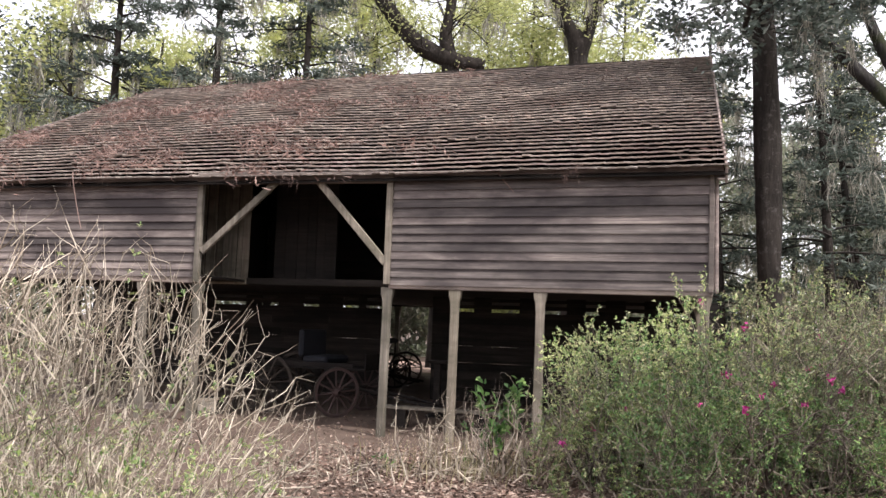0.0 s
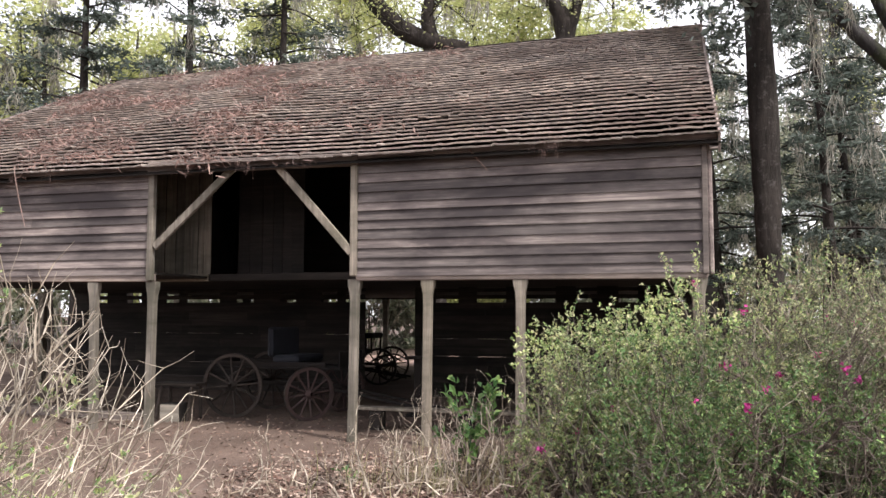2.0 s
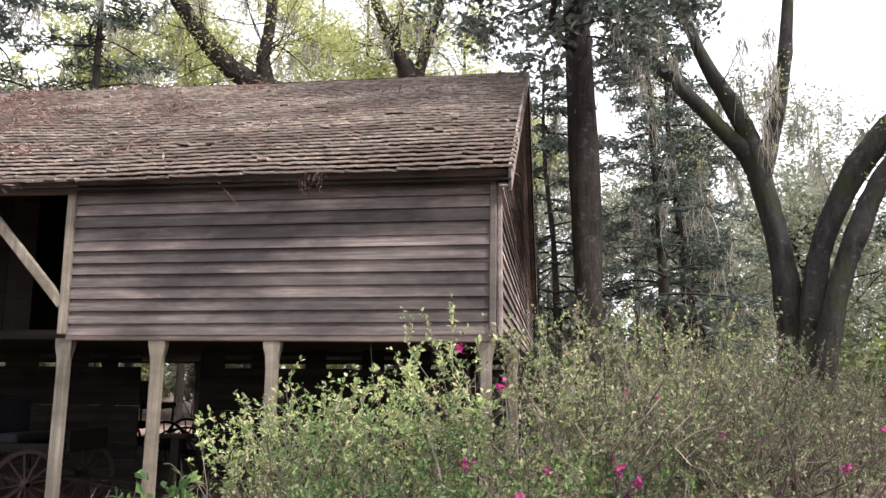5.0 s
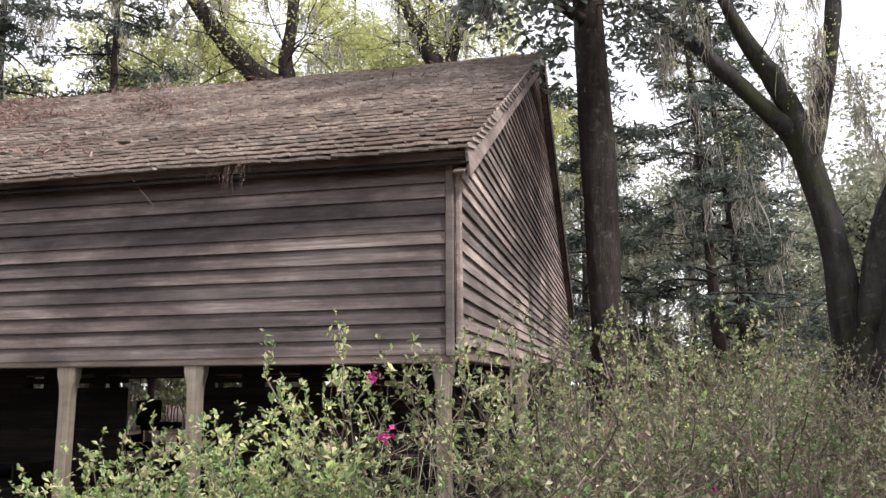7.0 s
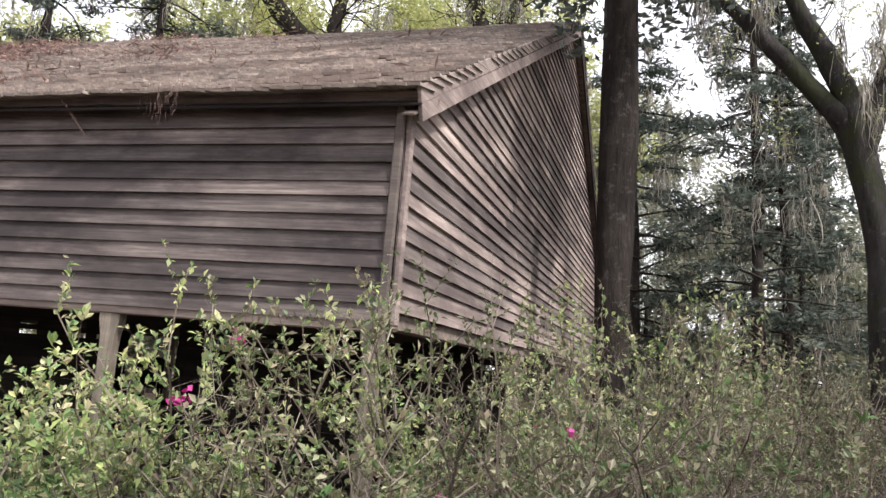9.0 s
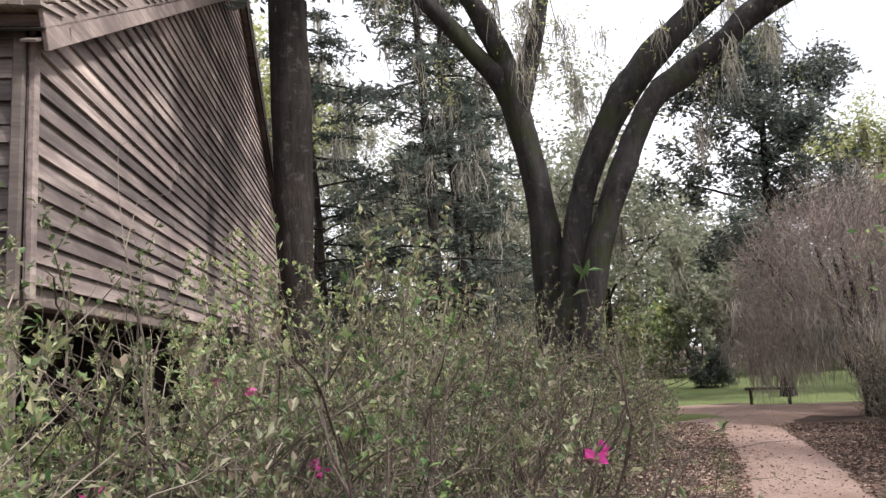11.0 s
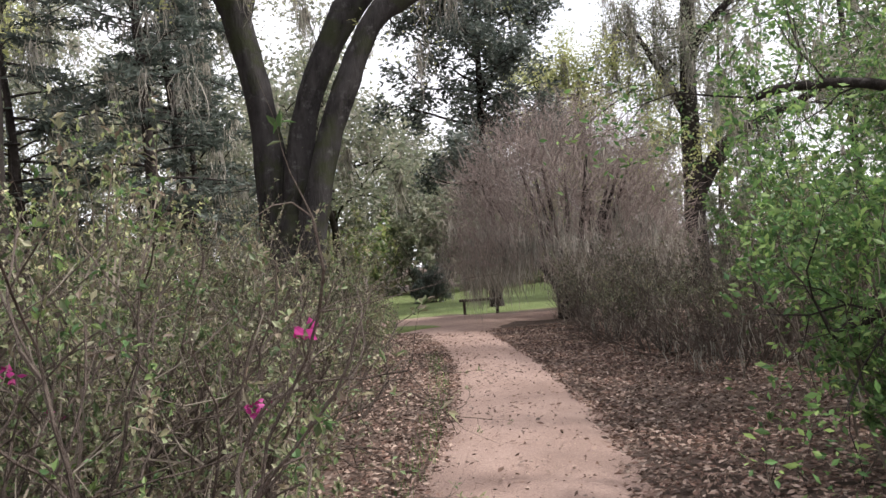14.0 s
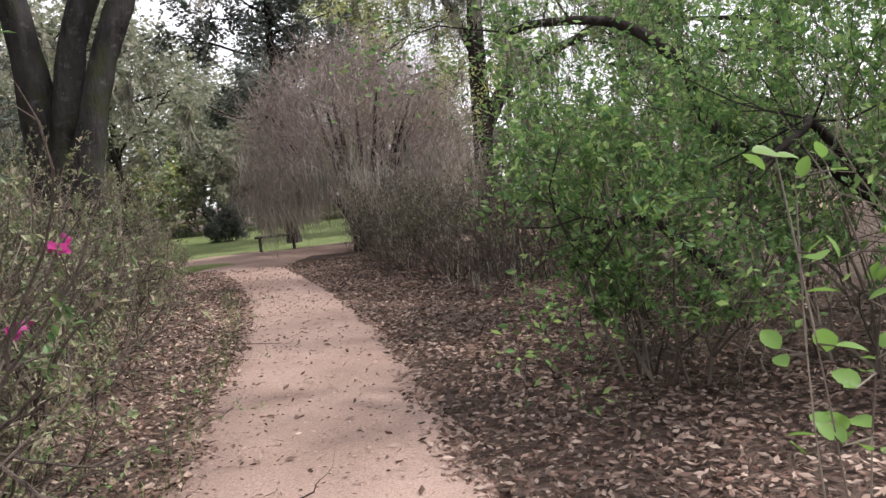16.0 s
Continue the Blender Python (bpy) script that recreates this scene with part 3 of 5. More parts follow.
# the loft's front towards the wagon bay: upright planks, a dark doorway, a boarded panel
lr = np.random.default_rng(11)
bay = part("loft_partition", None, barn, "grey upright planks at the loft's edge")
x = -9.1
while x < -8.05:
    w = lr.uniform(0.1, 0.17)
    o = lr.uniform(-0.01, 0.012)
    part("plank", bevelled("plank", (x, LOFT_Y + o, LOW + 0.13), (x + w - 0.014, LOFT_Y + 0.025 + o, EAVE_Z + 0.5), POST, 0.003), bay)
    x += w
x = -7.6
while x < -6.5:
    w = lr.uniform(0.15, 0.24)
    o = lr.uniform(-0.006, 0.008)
    part("plank", bevelled("plank", (x, LOFT_Y + 0.3 + o, LOW + 0.13), (x + w - 0.006, LOFT_Y + 0.325 + o, EAVE_Z + 0.6), INNER_SHADED, 0.003), bay)
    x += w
# one beam in two colours: lit end grey, shaded rest near black
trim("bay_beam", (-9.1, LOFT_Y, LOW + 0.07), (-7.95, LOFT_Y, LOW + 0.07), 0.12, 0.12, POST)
trim("bay_beam", (-7.94, LOFT_Y, LOW + 0.07), (DOOR_R, LOFT_Y, LOW + 0.07), 0.12, 0.12, INNER_SHADED)
# near-black sheets round the loft, their colour standing for its shade
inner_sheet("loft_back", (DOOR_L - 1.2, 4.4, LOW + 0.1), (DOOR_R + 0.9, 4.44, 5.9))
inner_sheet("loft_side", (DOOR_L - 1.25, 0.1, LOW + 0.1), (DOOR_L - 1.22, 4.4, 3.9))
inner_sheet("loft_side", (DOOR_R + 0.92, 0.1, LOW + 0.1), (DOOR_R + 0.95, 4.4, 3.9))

# the wall across the middle: boards with gaps near the head, a doorway to the back
MID = 6.3
mid_wall = part("middle_wall", None, barn, "board wall coloured near black for shade, slits of daylight near its head")
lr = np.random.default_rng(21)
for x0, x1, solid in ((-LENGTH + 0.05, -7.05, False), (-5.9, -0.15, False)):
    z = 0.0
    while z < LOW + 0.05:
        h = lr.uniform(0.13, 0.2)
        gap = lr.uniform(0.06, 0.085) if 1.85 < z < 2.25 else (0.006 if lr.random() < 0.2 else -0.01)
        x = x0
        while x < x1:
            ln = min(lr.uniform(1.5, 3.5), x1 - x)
            part("wall_board", bevelled("wall_board", (x, MID, z), (x + ln - 0.004, MID + 0.025, min(z + h - gap, LOW + 0.08)), INNER_SHADED, 0.003), mid_wall)
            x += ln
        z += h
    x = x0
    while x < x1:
        part("stud", bevelled("stud", (x, MID + 0.027, 0), (x + lr.uniform(0.2, 0.75), MID + 0.06, LOW + 0.05), INNER_SHADED, 0.004), mid_wall)
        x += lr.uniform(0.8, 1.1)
trim("door_head", (-7.1, MID, LOW + 0.12), (-5.85, MID, LOW + 0.12), 0.1, 0.14, INNER_SHADED)


# roof: decking, rafters, shingle courses, ridge, verge boards
def slope_frame(front_side):
    over = 0.27
    if front_side:
        d = Vector((0, RIDGE_Y, RIDGE_Z - EAVE_Z)).normalized()
        foot = Vector((0, 0, EAVE_Z)) - d * over
        return foot, d, (Vector((0, RIDGE_Y, RIDGE_Z)) - foot).length
    d = Vector((0, RIDGE_Y - DEEP, RIDGE_Z - BACK_Z)).normalized()
    foot = Vector((0, DEEP, BACK_Z)) - d * over
    return foot, d, (Vector((0, RIDGE_Y, RIDGE_Z)) - foot).length


roof = part("roof", None, barn, "worn brown-grey wooden shingles littered with fallen needles")
VERGE = 0.16


def sag(x, u, total):
    """The roof's dips and humps."""
    return -0.05 * math.sin(math.pi * u / total) * (0.6 + 0.4 * math.sin(x * 0.9)) + 0.006 * math.sin(x * 1.7 + u) + 0.014 * math.sin(x * 0.55 + 1.0)


for front_side in (True, False):
    foot, d, total = slope_frame(front_side)
    up = d.cross(Vector((1, 0, 0)))
    up = up if up.z > 0 else -up
    quat = Matrix((Vector((1, 0, 0)), d, up)).transposed().to_4x4()
    part("decking", bevelled("decking", (-LENGTH - VERGE, 0.05, -0.05), (VERGE, total, -0.03), INNER_SHADED, 0.004, Matrix.Translation(foot) @ quat), roof)
    for k in range(20):
        x = -LENGTH + 0.1 + k * (LENGTH - 0.2) / 19
        part("rafter", bevelled("rafter", (x - 0.03, 0.4, -0.17), (x + 0.03, total, -0.052), INNER_SHADED, 0.006, Matrix.Translation(foot) @ quat), roof)
    expo, lr = 0.255, np.random.default_rng(31 + front_side)
    rows = int(total / expo)
    joined_v, joined_f, nearest = [], [], 0
    f6 = [(0, 1, 2, 3), (0, 4, 5, 1), (1, 5, 6, 2), (3, 2, 6, 7), (0, 3, 7, 4), (7, 6, 5, 4)]
    for r in range(rows):
        x = -LENGTH - VERGE + lr.uniform(-0.05, 0.0)
        row_off = lr.normal() * 0.005
        while x < VERGE:
            w = lr.uniform(0.07, 0.16) * (1 if front_side else 2.5)
            x1 = min(x + w, VERGE + 0.02)
            u0, u1 = r * expo + lr.normal() * 0.004 + row_off + 0.011 * math.sin(2.1 * x + 1.3 * r) + 0.007 * math.sin(5.3 * x + 2.1 * r), r * expo + expo * 1.5
            if lr.random() < 0.008:
                u0 += lr.uniform(0.02, 0.06)
            s0, s1 = sag(x, u0, total), sag(x, u1, total)
            lift = 0.11 + lr.uniform(0, 0.01) + (lr.random() < 0.02) * 0.02
            tilt = lr.normal() * 0.003
            g = 0.002
            cor = [(x + g, u0, s0 + lift - tilt), (x1 - g, u0 + lr.normal() * 0.003, s0 + lift + tilt), (x1 - g, u1, s1 + 0.006), (x + g, u1, s1 + 0.006)]
            cor += [(a, b, c - (0.024 if k < 2 else 0.012)) for k, (a, b, c) in enumerate(cor)]
            pts = [foot + Vector((a, 0, 0)) + d * b + up * c for a, b, c in cor]
            if front_side and r < 4 and -9.0 < x < VERGE and nearest < 300:
                part("shingle", mesh_of("shingle", pts, f6, SHINGLE), roof)
                nearest += 1
            else:
                n = len(joined_v)
                joined_v += pts
                joined_f += [tuple(n + i for i in q) for q in f6]
            x = x1
    tagged(part("shingle_field", mesh_of("shingle_field", joined_v, joined_f, SHINGLE), roof), kind="stuff")
    for x in (VERGE - 0.03, -LENGTH - VERGE + 0.0):
        part("verge_board", bevelled("verge_board", (x, 0.08, -0.17), (x + 0.03, total - 0.02, 0.09), BOARD_SIDE if front_side else INNER_SHADED, 0.004, Matrix.Translation(foot) @ quat), roof)
    part("soffit_board", bevelled("soffit_board", (0.03, 0.0, -0.11), (VERGE - 0.035, total - 0.06, -0.09), BEAM, 0.003, Matrix.Translation(foot) @ quat), roof)
    if front_side:
        # fallen needles and twigs, thickest to the left and in drifts
        c = []
        while len(c) < 5200:
            x, u = lr.uniform(-LENGTH - 0.1, 0.1), lr.uniform(0, total)
            dens = 0.03 + 0.9 * min(1, max(0, (-x - 4.0) / 7.0)) + 0.2 * (u < 0.9) * (x < -5)
            patchy = noise.noise(Vector((x * 0.8, u * 0.8, 3.0)))
            if lr.random() < dens * max(0.01, 0.1 + 3.0 * patchy):
                c.append((x, u, sag(x, u, total) + 0.055 + lr.uniform(0, 0.03)))
        c = np.array(c)
        P = np.array(foot)[None] + c[:, :1] * np.array([[1.0, 0, 0]]) + c[:, 1:2] * np.array(d)[None] + c[:, 2:] * np.array(up)[None]
        P = around(P, 3, 0.07, lr) * np.array([1, 1, 1]) + np.array(up) * 0.01
        v, f = leaves(P, 0.13, 0.16, 0.1, 0.6, lr)
        litter = new("fallen_needles", mesh_of("fallen_needles", v, f, ROOFLITTER))
        litter.matrix_world = BARN
        tagged(litter, "reddish brown fallen needles and twigs lying on the shingles", "debris", kind="stuff")
        heads = []
        for x in np.concatenate([lr.uniform(-2.1, -1.75, 6), lr.uniform(-6.4, -6.1, 3), lr.uniform(-14, -8, 3)]):
            heads.append((x, -0.33 + lr.uniform(0, 0.15), EAVE_Z - 0.1 + lr.uniform(0, 0.12)))
        v, f = strands(around(heads, 9, 0.05, lr), 0.2, 0.007, lr)
        tuft = new("hanging_debris", mesh_of("hanging_debris", v, f, ROOFLITTER))
        tuft.matrix_world = BARN
        tagged(tuft, "tufts of dry needles and moss hanging over the eave", "debris", kind="stuff")
part("ridge_board", bevelled("ridge_board", (-LENGTH - VERGE, RIDGE_Y - 0.09, RIDGE_Z + 0.0), (VERGE, RIDGE_Y + 0.09, RIDGE_Z + 0.05), INNER_SHADED, 0.01), roof)


def dry_stick(line, r, label):
    g = thing("dry_stick", BARN, label, "stick")
    v, f, _, _ = limb_arrays(line, np.linspace(r, r * 0.5, len(line)), 6, 4, 0.15, 41)
    part("stem", mesh_of("stem", v, f, ROOFLITTER), g)


dry_stick([(-10.3, -0.25, 4.06), (-10.24, -0.3, 3.9), (-10.16, -0.27, 3.5), (-10.06, -0.24, 3.1)], 0.011, "reddish dry stick hanging over the eave")
dry_stick([(-2.98, -0.12, 3.93), (-2.88, -0.1, 3.8), (-2.74, -0.09, 3.64)], 0.014, "short grey stick caught under the eave")


# ---------------------------------------------------------------- carriages and clutter in the barn
def ring_arrays(r0, r1, half, n=40):
    V, F = [], []
    for i in range(n):
        a = 2 * math.pi * i / n
        for r, y in ((r0, -half), (r1, -half), (r1, half), (r0, half)):
            V.append((r * math.cos(a), y, r * math.sin(a)))
    for i in range(n):
        j = (i + 1) % n
        for k in range(4):
            F.append((4 * i + k, 4 * i + (k + 1) % 4, 4 * j + (k + 1) % 4, 4 * j + k))
    return V, F


def wheel(parent, m, r, spokes, mat):
    w = part("wheel", mesh_of("felloe", *ring_arrays(r - 0.055, r - 0.008, 0.022), mat), parent)
    w.matrix_local = m
    part("tyre", mesh_of("tyre", *ring_arrays(r - 0.009, r, 0.025), IRON), w, "rusty iron tyre")
    V, F, _, _ = limb_arrays([(0, -0.11, 0), (0, -0.06, 0), (0, 0.0, 0), (0, 0.06, 0), (0, 0.1, 0)], [0.035, 0.06, 0.085, 0.065, 0.045], 12, 3, 0.0)
    part("hub", mesh_of("hub", V, F, mat), w)
    for i in range(spokes):
        a = 2 * math.pi * i / spokes + 0.1
        c, s = math.cos(a), math.sin(a)
        V, F = tubes([(0.05 * c, 0, 0.05 * s), (0.5 * r * c, 0, 0.5 * r * s)], [(0.5 * r * c, 0, 0.5 * r * s), ((r - 0.05) * c, 0, (r - 0.05) * s)], [0.021, 0.016], [0.016, 0.015], 6)
        part("spoke", mesh_of("spoke", V, F, mat), w)
    return w


def in_barn(x, y, turn=0.0):
    return BARN @ pose(x, y, 0.02, 0, 0, turn)


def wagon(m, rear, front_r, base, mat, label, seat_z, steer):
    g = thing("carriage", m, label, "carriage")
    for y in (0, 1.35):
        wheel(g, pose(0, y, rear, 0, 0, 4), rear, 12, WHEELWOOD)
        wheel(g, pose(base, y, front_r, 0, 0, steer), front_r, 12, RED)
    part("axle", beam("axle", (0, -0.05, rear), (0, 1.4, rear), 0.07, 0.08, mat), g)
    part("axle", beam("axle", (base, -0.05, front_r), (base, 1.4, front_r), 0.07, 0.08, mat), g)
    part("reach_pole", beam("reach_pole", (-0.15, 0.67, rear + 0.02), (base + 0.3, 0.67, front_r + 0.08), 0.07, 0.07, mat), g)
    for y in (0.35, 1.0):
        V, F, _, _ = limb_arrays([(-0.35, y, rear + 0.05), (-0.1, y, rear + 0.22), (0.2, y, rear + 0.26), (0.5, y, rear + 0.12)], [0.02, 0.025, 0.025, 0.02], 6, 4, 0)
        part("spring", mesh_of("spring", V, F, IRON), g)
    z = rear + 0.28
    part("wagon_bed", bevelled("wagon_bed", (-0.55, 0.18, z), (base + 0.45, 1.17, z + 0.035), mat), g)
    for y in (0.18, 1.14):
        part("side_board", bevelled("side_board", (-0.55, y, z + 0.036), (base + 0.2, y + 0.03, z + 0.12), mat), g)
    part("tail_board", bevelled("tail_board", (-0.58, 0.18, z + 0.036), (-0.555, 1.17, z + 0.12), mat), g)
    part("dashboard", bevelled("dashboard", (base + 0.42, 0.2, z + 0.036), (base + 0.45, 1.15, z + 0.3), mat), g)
    part("seat", bevelled("seat", (base * 0.45, 0.16, seat_z), (base * 0.45 + 0.48, 1.19, seat_z + 0.13), CANVAS, 0.04), g, "blue padded seat, darkened for the shade indoors")
    part("backrest", bevelled("backrest", (base * 0.45 - 0.1, 0.16, seat_z + 0.1), (base * 0.45, 1.19, seat_z + 0.6), CANVAS, 0.04), g, "blue padded backrest, darkened for the shade indoors")
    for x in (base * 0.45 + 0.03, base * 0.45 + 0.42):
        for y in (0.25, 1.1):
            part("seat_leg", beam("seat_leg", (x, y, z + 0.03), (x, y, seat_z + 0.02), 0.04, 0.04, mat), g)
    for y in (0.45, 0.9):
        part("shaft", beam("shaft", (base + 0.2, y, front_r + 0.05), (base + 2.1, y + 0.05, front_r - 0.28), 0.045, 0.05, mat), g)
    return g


wagon(in_barn(-7.65, 1.9), 0.54, 0.44, 1.42, WAGON_SHADED, "old wooden farm wagon with spoked wheels standing in the barn", 0.92, 52)
wagon(in_barn(-7.62, 8.6, 6), 0.46, 0.44, -1.5, WAGON_SHADED, "high-seated buggy behind the barn doorway, coloured near black for shade", 1.15, 10)


def trestle(m):
    g = thing("trestle_bench", m, "rough wooden trestle bench standing on the barn's dirt floor", "bench")
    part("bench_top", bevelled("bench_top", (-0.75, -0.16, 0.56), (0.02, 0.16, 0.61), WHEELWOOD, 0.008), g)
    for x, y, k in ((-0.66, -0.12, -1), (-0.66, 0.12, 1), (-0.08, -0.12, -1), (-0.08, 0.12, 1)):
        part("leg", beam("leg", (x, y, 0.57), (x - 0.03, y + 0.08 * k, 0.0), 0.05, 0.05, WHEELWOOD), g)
    return g


trestle(in_barn(-7.98, 1.45))
g = thing("wooden_box", in_barn(-8.3, 1.2, 8), "pale wooden box beside the trestle bench", "box")
part("box_body", bevelled("box_body", (-0.17, -0.14, 0.0), (0.17, 0.14, 0.3), WAGON_SHADED, 0.01), g)
part("front_board", bevelled("front_board", (-0.16, -0.165, 0.01), (0.16, -0.144, 0.29), PALE, 0.006), g, "pale board")
g = thing("low_bench", in_barn(-3.6, 1.3), "long low plank bench under the barn", "bench")
part("plank", bevelled("plank", (-1.6, -0.12, 0.3), (1.9, 0.12, 0.345), POST, 0.008), g)
for x in (-1.2, 0.2, 1.6):
    part("block", bevelled("block", (x - 0.1, -0.1, 0), (x + 0.1, 0.1, 0.3), WAGON_SHADED, 0.012), g)
for x, y, t in ((-11.5, 1.5, 4), (-10.2, 1.2, -3)):
    g = thing("timber", in_barn(x, y, t), "old squared timber lying on the dirt floor", "timber")
    part("beam", bevelled("beam", (-1.3, -0.07, 0), (1.3, 0.07, 0.13), BEAM, 0.012), g)
g = thing("small_stand", in_barn(-4.72, 3.0), "small wooden stand on the barn floor, coloured near black for shade", "stand")
part("stand_top", bevelled("stand_top", (-0.2, -0.15, 0.98), (0.2, 0.15, 1.03), WAGON_SHADED, 0.008), g)
part("stand_post", bevelled("stand_post", (-0.06, -0.06, 0.06), (0.06, 0.06, 0.98), WAGON_SHADED, 0.008), g)
part("stand_foot", bevelled("stand_foot", (-0.17, -0.17, 0.0), (0.17, 0.17, 0.06), WAGON_SHADED, 0.01), g)


# ---------------------------------------------------------------- plants
def bush(name, label, x, y, r, h, leaf_mat, seed, stems=34, counts=(4, 4), each=6, leaf=0.04, flowers=0, twig=TWIG, category="bush", flare=0.75, radius=0.011, keep=1.0, aspect=0.45, group="", bare=0.0, flower=0.06, haze=0, mossy=0, foot=0.3, gaps=-0.1, haze_mat=None, wander=0.4, up=0.12, rise=1.0, reach=0.62, bits=3, sprays=0, lump=1.6, rounded=True, lift=0.35):
    """A many-stemmed shrub: stems, branchlets, leaves in whorls at the shoots, and flowers if it has any."""
    lr = np.random.default_rng(seed)
    g = thing(name, pose(x, y, float(gz(x, y)) - 0.02), label, category, group)
    a = lr.uniform(0, 2 * np.pi, stems)
    q = np.sqrt(lr.uniform(0.0, 1, stems))
    st = np.stack([np.cos(a) * q * r * foot, np.sin(a) * q * r * foot, 0 * a], 1)
    out = flare * r / h * q * 1.1
    way = np.stack([np.cos(a) * out, np.sin(a) * out, rise * (0.55 + 0.6 * (1 - q * 0.5))], 1)
    way /= np.linalg.norm(way, axis=1, keepdims=True)
    seg, tips = branching(st, way, h * reach, radius, counts, lr, shrink=0.52 if bits == 3 else 0.66, wander=wander, up=up, spread=0.75, bits=bits)

    def draw_in(p):
        """Holds the shrub within its lumpy outline."""
        q = np.hypot(p[:, 0], p[:, 1])
        an = np.arctan2(p[:, 1], p[:, 0])
        rr = r * (1.2 + 0.14 * np.sin(3 * an + seed) + 0.1 * np.sin(5 * an + 2.3 * seed))
        k = rr * np.tanh(q / rr) / (q + 1e-6)
        top = h * (0.8 + 0.07 * np.sin(p[:, 0] * 3.1 / r + seed) + 0.07 * np.sin(p[:, 1] * 3.7 / r + 1.7 * seed))
        zz = np.where(p[:, 2] > top, top + 0.4 * h * np.tanh((p[:, 2] - top) / (0.4 * h)), p[:, 2])
        return np.stack([p[:, 0] * k, p[:, 1] * k, np.maximum(zz, 0.02)], 1)

    if rounded:
        seg = (draw_in(seg[0]), draw_in(seg[1]), seg[2], seg[3])
        tips = [(lv, draw_in(t), w) for lv, t, w in tips]
    tagged(part("twig_mass", mesh_of("twig_mass", *tubes(*seg, sides=3), twig), g), kind="stuff")
    ends, ways = (np.concatenate([t[i] for t in tips if t[0] >= len(counts)]) for i in (1, 2))
    pick = lr.random(len(ends)) < keep
    hump = np.array([noise.noise(Vector(q) * lump + Vector((seed, 0, 0))) for q in ends])
    pick &= hump > lr.uniform(gaps - 0.25, gaps + 0.15, len(ends))
    ends, ways = ends[pick], ways[pick]
    if sprays:
        # long shoots that stand out of the outline
        a3, el3 = lr.uniform(0, 2 * np.pi, sprays), lr.uniform(0.25, 1.3, sprays)
        o = np.stack([np.cos(a3) * np.cos(el3), np.sin(a3) * np.cos(el3), np.sin(el3)], 1)
        at = o * np.array([r, r, h * 0.76]) * 0.75 + np.array([0, 0, h * 0.15])
        w3 = o + np.array([0, 0, 0.45]) + lr.normal(size=o.shape) * 0.25
        seg3, tip3 = branching(at, w3 / np.linalg.norm(w3, axis=1, keepdims=True), 0.3 * h, 0.0065, (4,), lr, shrink=0.4, wander=0.3, up=0.05, bits=4)
        tagged(part("shoot_wood", mesh_of("shoot_wood", *tubes(*seg3, sides=3), twig), g), kind="stuff")
        if each:
            c, w = (np.concatenate([t[i] for t in tip3]) for i in (1, 2))
            tagged(part("shoot_leaves", mesh_of("shoot_leaves", *rosettes(c, w, 4, leaf, aspect, lr, lift), leaf_mat), g), kind="stuff")
    if haze:
        # fine outer twigs that fill the shrub's outline
        a2, el = lr.uniform(0, 2 * np.pi, haze), np.arcsin(lr.uniform(0.05, 1, haze))
        q2 = lr.uniform(0.45, 1.0, haze) ** 0.6
        o = np.stack([np.cos(a2) * np.cos(el), np.sin(a2) * np.cos(el), np.sin(el)], 1)
        bump = 1 + 0.09 * np.sin(3 * a2 + seed) * np.cos(el) + 0.06 * np.sin(7 * a2 + 5 * el) + 0.04 * np.sin(13 * a2 - 9 * el)
        at = o * (q2 * bump)[:, None] * np.array([r, r, h * 0.76]) + np.array([0, 0, h * 0.17])
        w2 = o * 0.7 + lr.normal(size=o.shape) * 0.35 + np.array([0, 0, 0.5])
        seg2, _ = branching(at, w2 / np.linalg.norm(w2, axis=1, keepdims=True), 0.13 * h, 0.0028 * h**0.5, (2,), lr, shrink=0.6, wander=0.3, bits=2)
        tagged(part("twig_haze", mesh_of("twig_haze", *tubes(*seg2, sides=3), haze_mat or FINE_TWIG), g), kind="stuff")
    if mossy:
        low = around(ends[lr.integers(0, len(ends), mossy)] * np.array([1, 1, 0.8]), 10, 0.1, lr)
        tagged(part("spanish_moss", mesh_of("spanish_moss", *strands(low, 0.22 * h, 0.014, lr), MOSS), g, "grey hanging moss"), kind="stuff")
    if each:
        up_there = ends[:, 2] > bare * h
        tagged(part("foliage", mesh_of("foliage", *rosettes(ends[up_there], ways[up_there], each, leaf, aspect, lr, lift), leaf_mat), g), kind="stuff")
    away = np.hypot(ends[:, 0], ends[:, 1]) / r + ends[:, 2] / h
    top = ends[(away > np.quantile(away, 0.6)) & (ends[:, 2] > h * 0.25)]
    for k in range(flowers):
        p = top[lr.integers(len(top))] * np.array([1.05, 1.05, 1])
        tagged(part("flower", mesh_of("flower", *leaves(around([p], 16, flower * 0.5, lr), flower, 0.75, 0, 0.3, lr), PETAL), g, "bright pink blossom"), kind="stuff")
    return g


AZ = "azalea bush with small pale green leaves"
for i, (bx, by, br, bh, fl) in enumerate(((2.4, 10.3, 1.0, 1.85, 5), (3.2, 10.1, 1.25, 2.25, 5), (4.2, 10.0, 1.3, 2.3, 7), (5.2, 10.5, 1.1, 2.15, 4), (5.4, 12.2, 1.4, 2.4, 0), (1.95, 9.85, 0.8, 1.8, 3))):
    bush("azalea_bush", AZ + (" and pink blossoms" if fl else ""), bx, by, br, bh, AZALEA_MID if i in (2, 3) else AZALEA, 101 + i, 46, (5, 5), 8, 0.041 if i < 2 else 0.037, fl, group="azaleas", aspect=0.52, gaps=-0.05, flower=0.04, sprays=26, wander=0.75, flare=1.05, up=0.06)
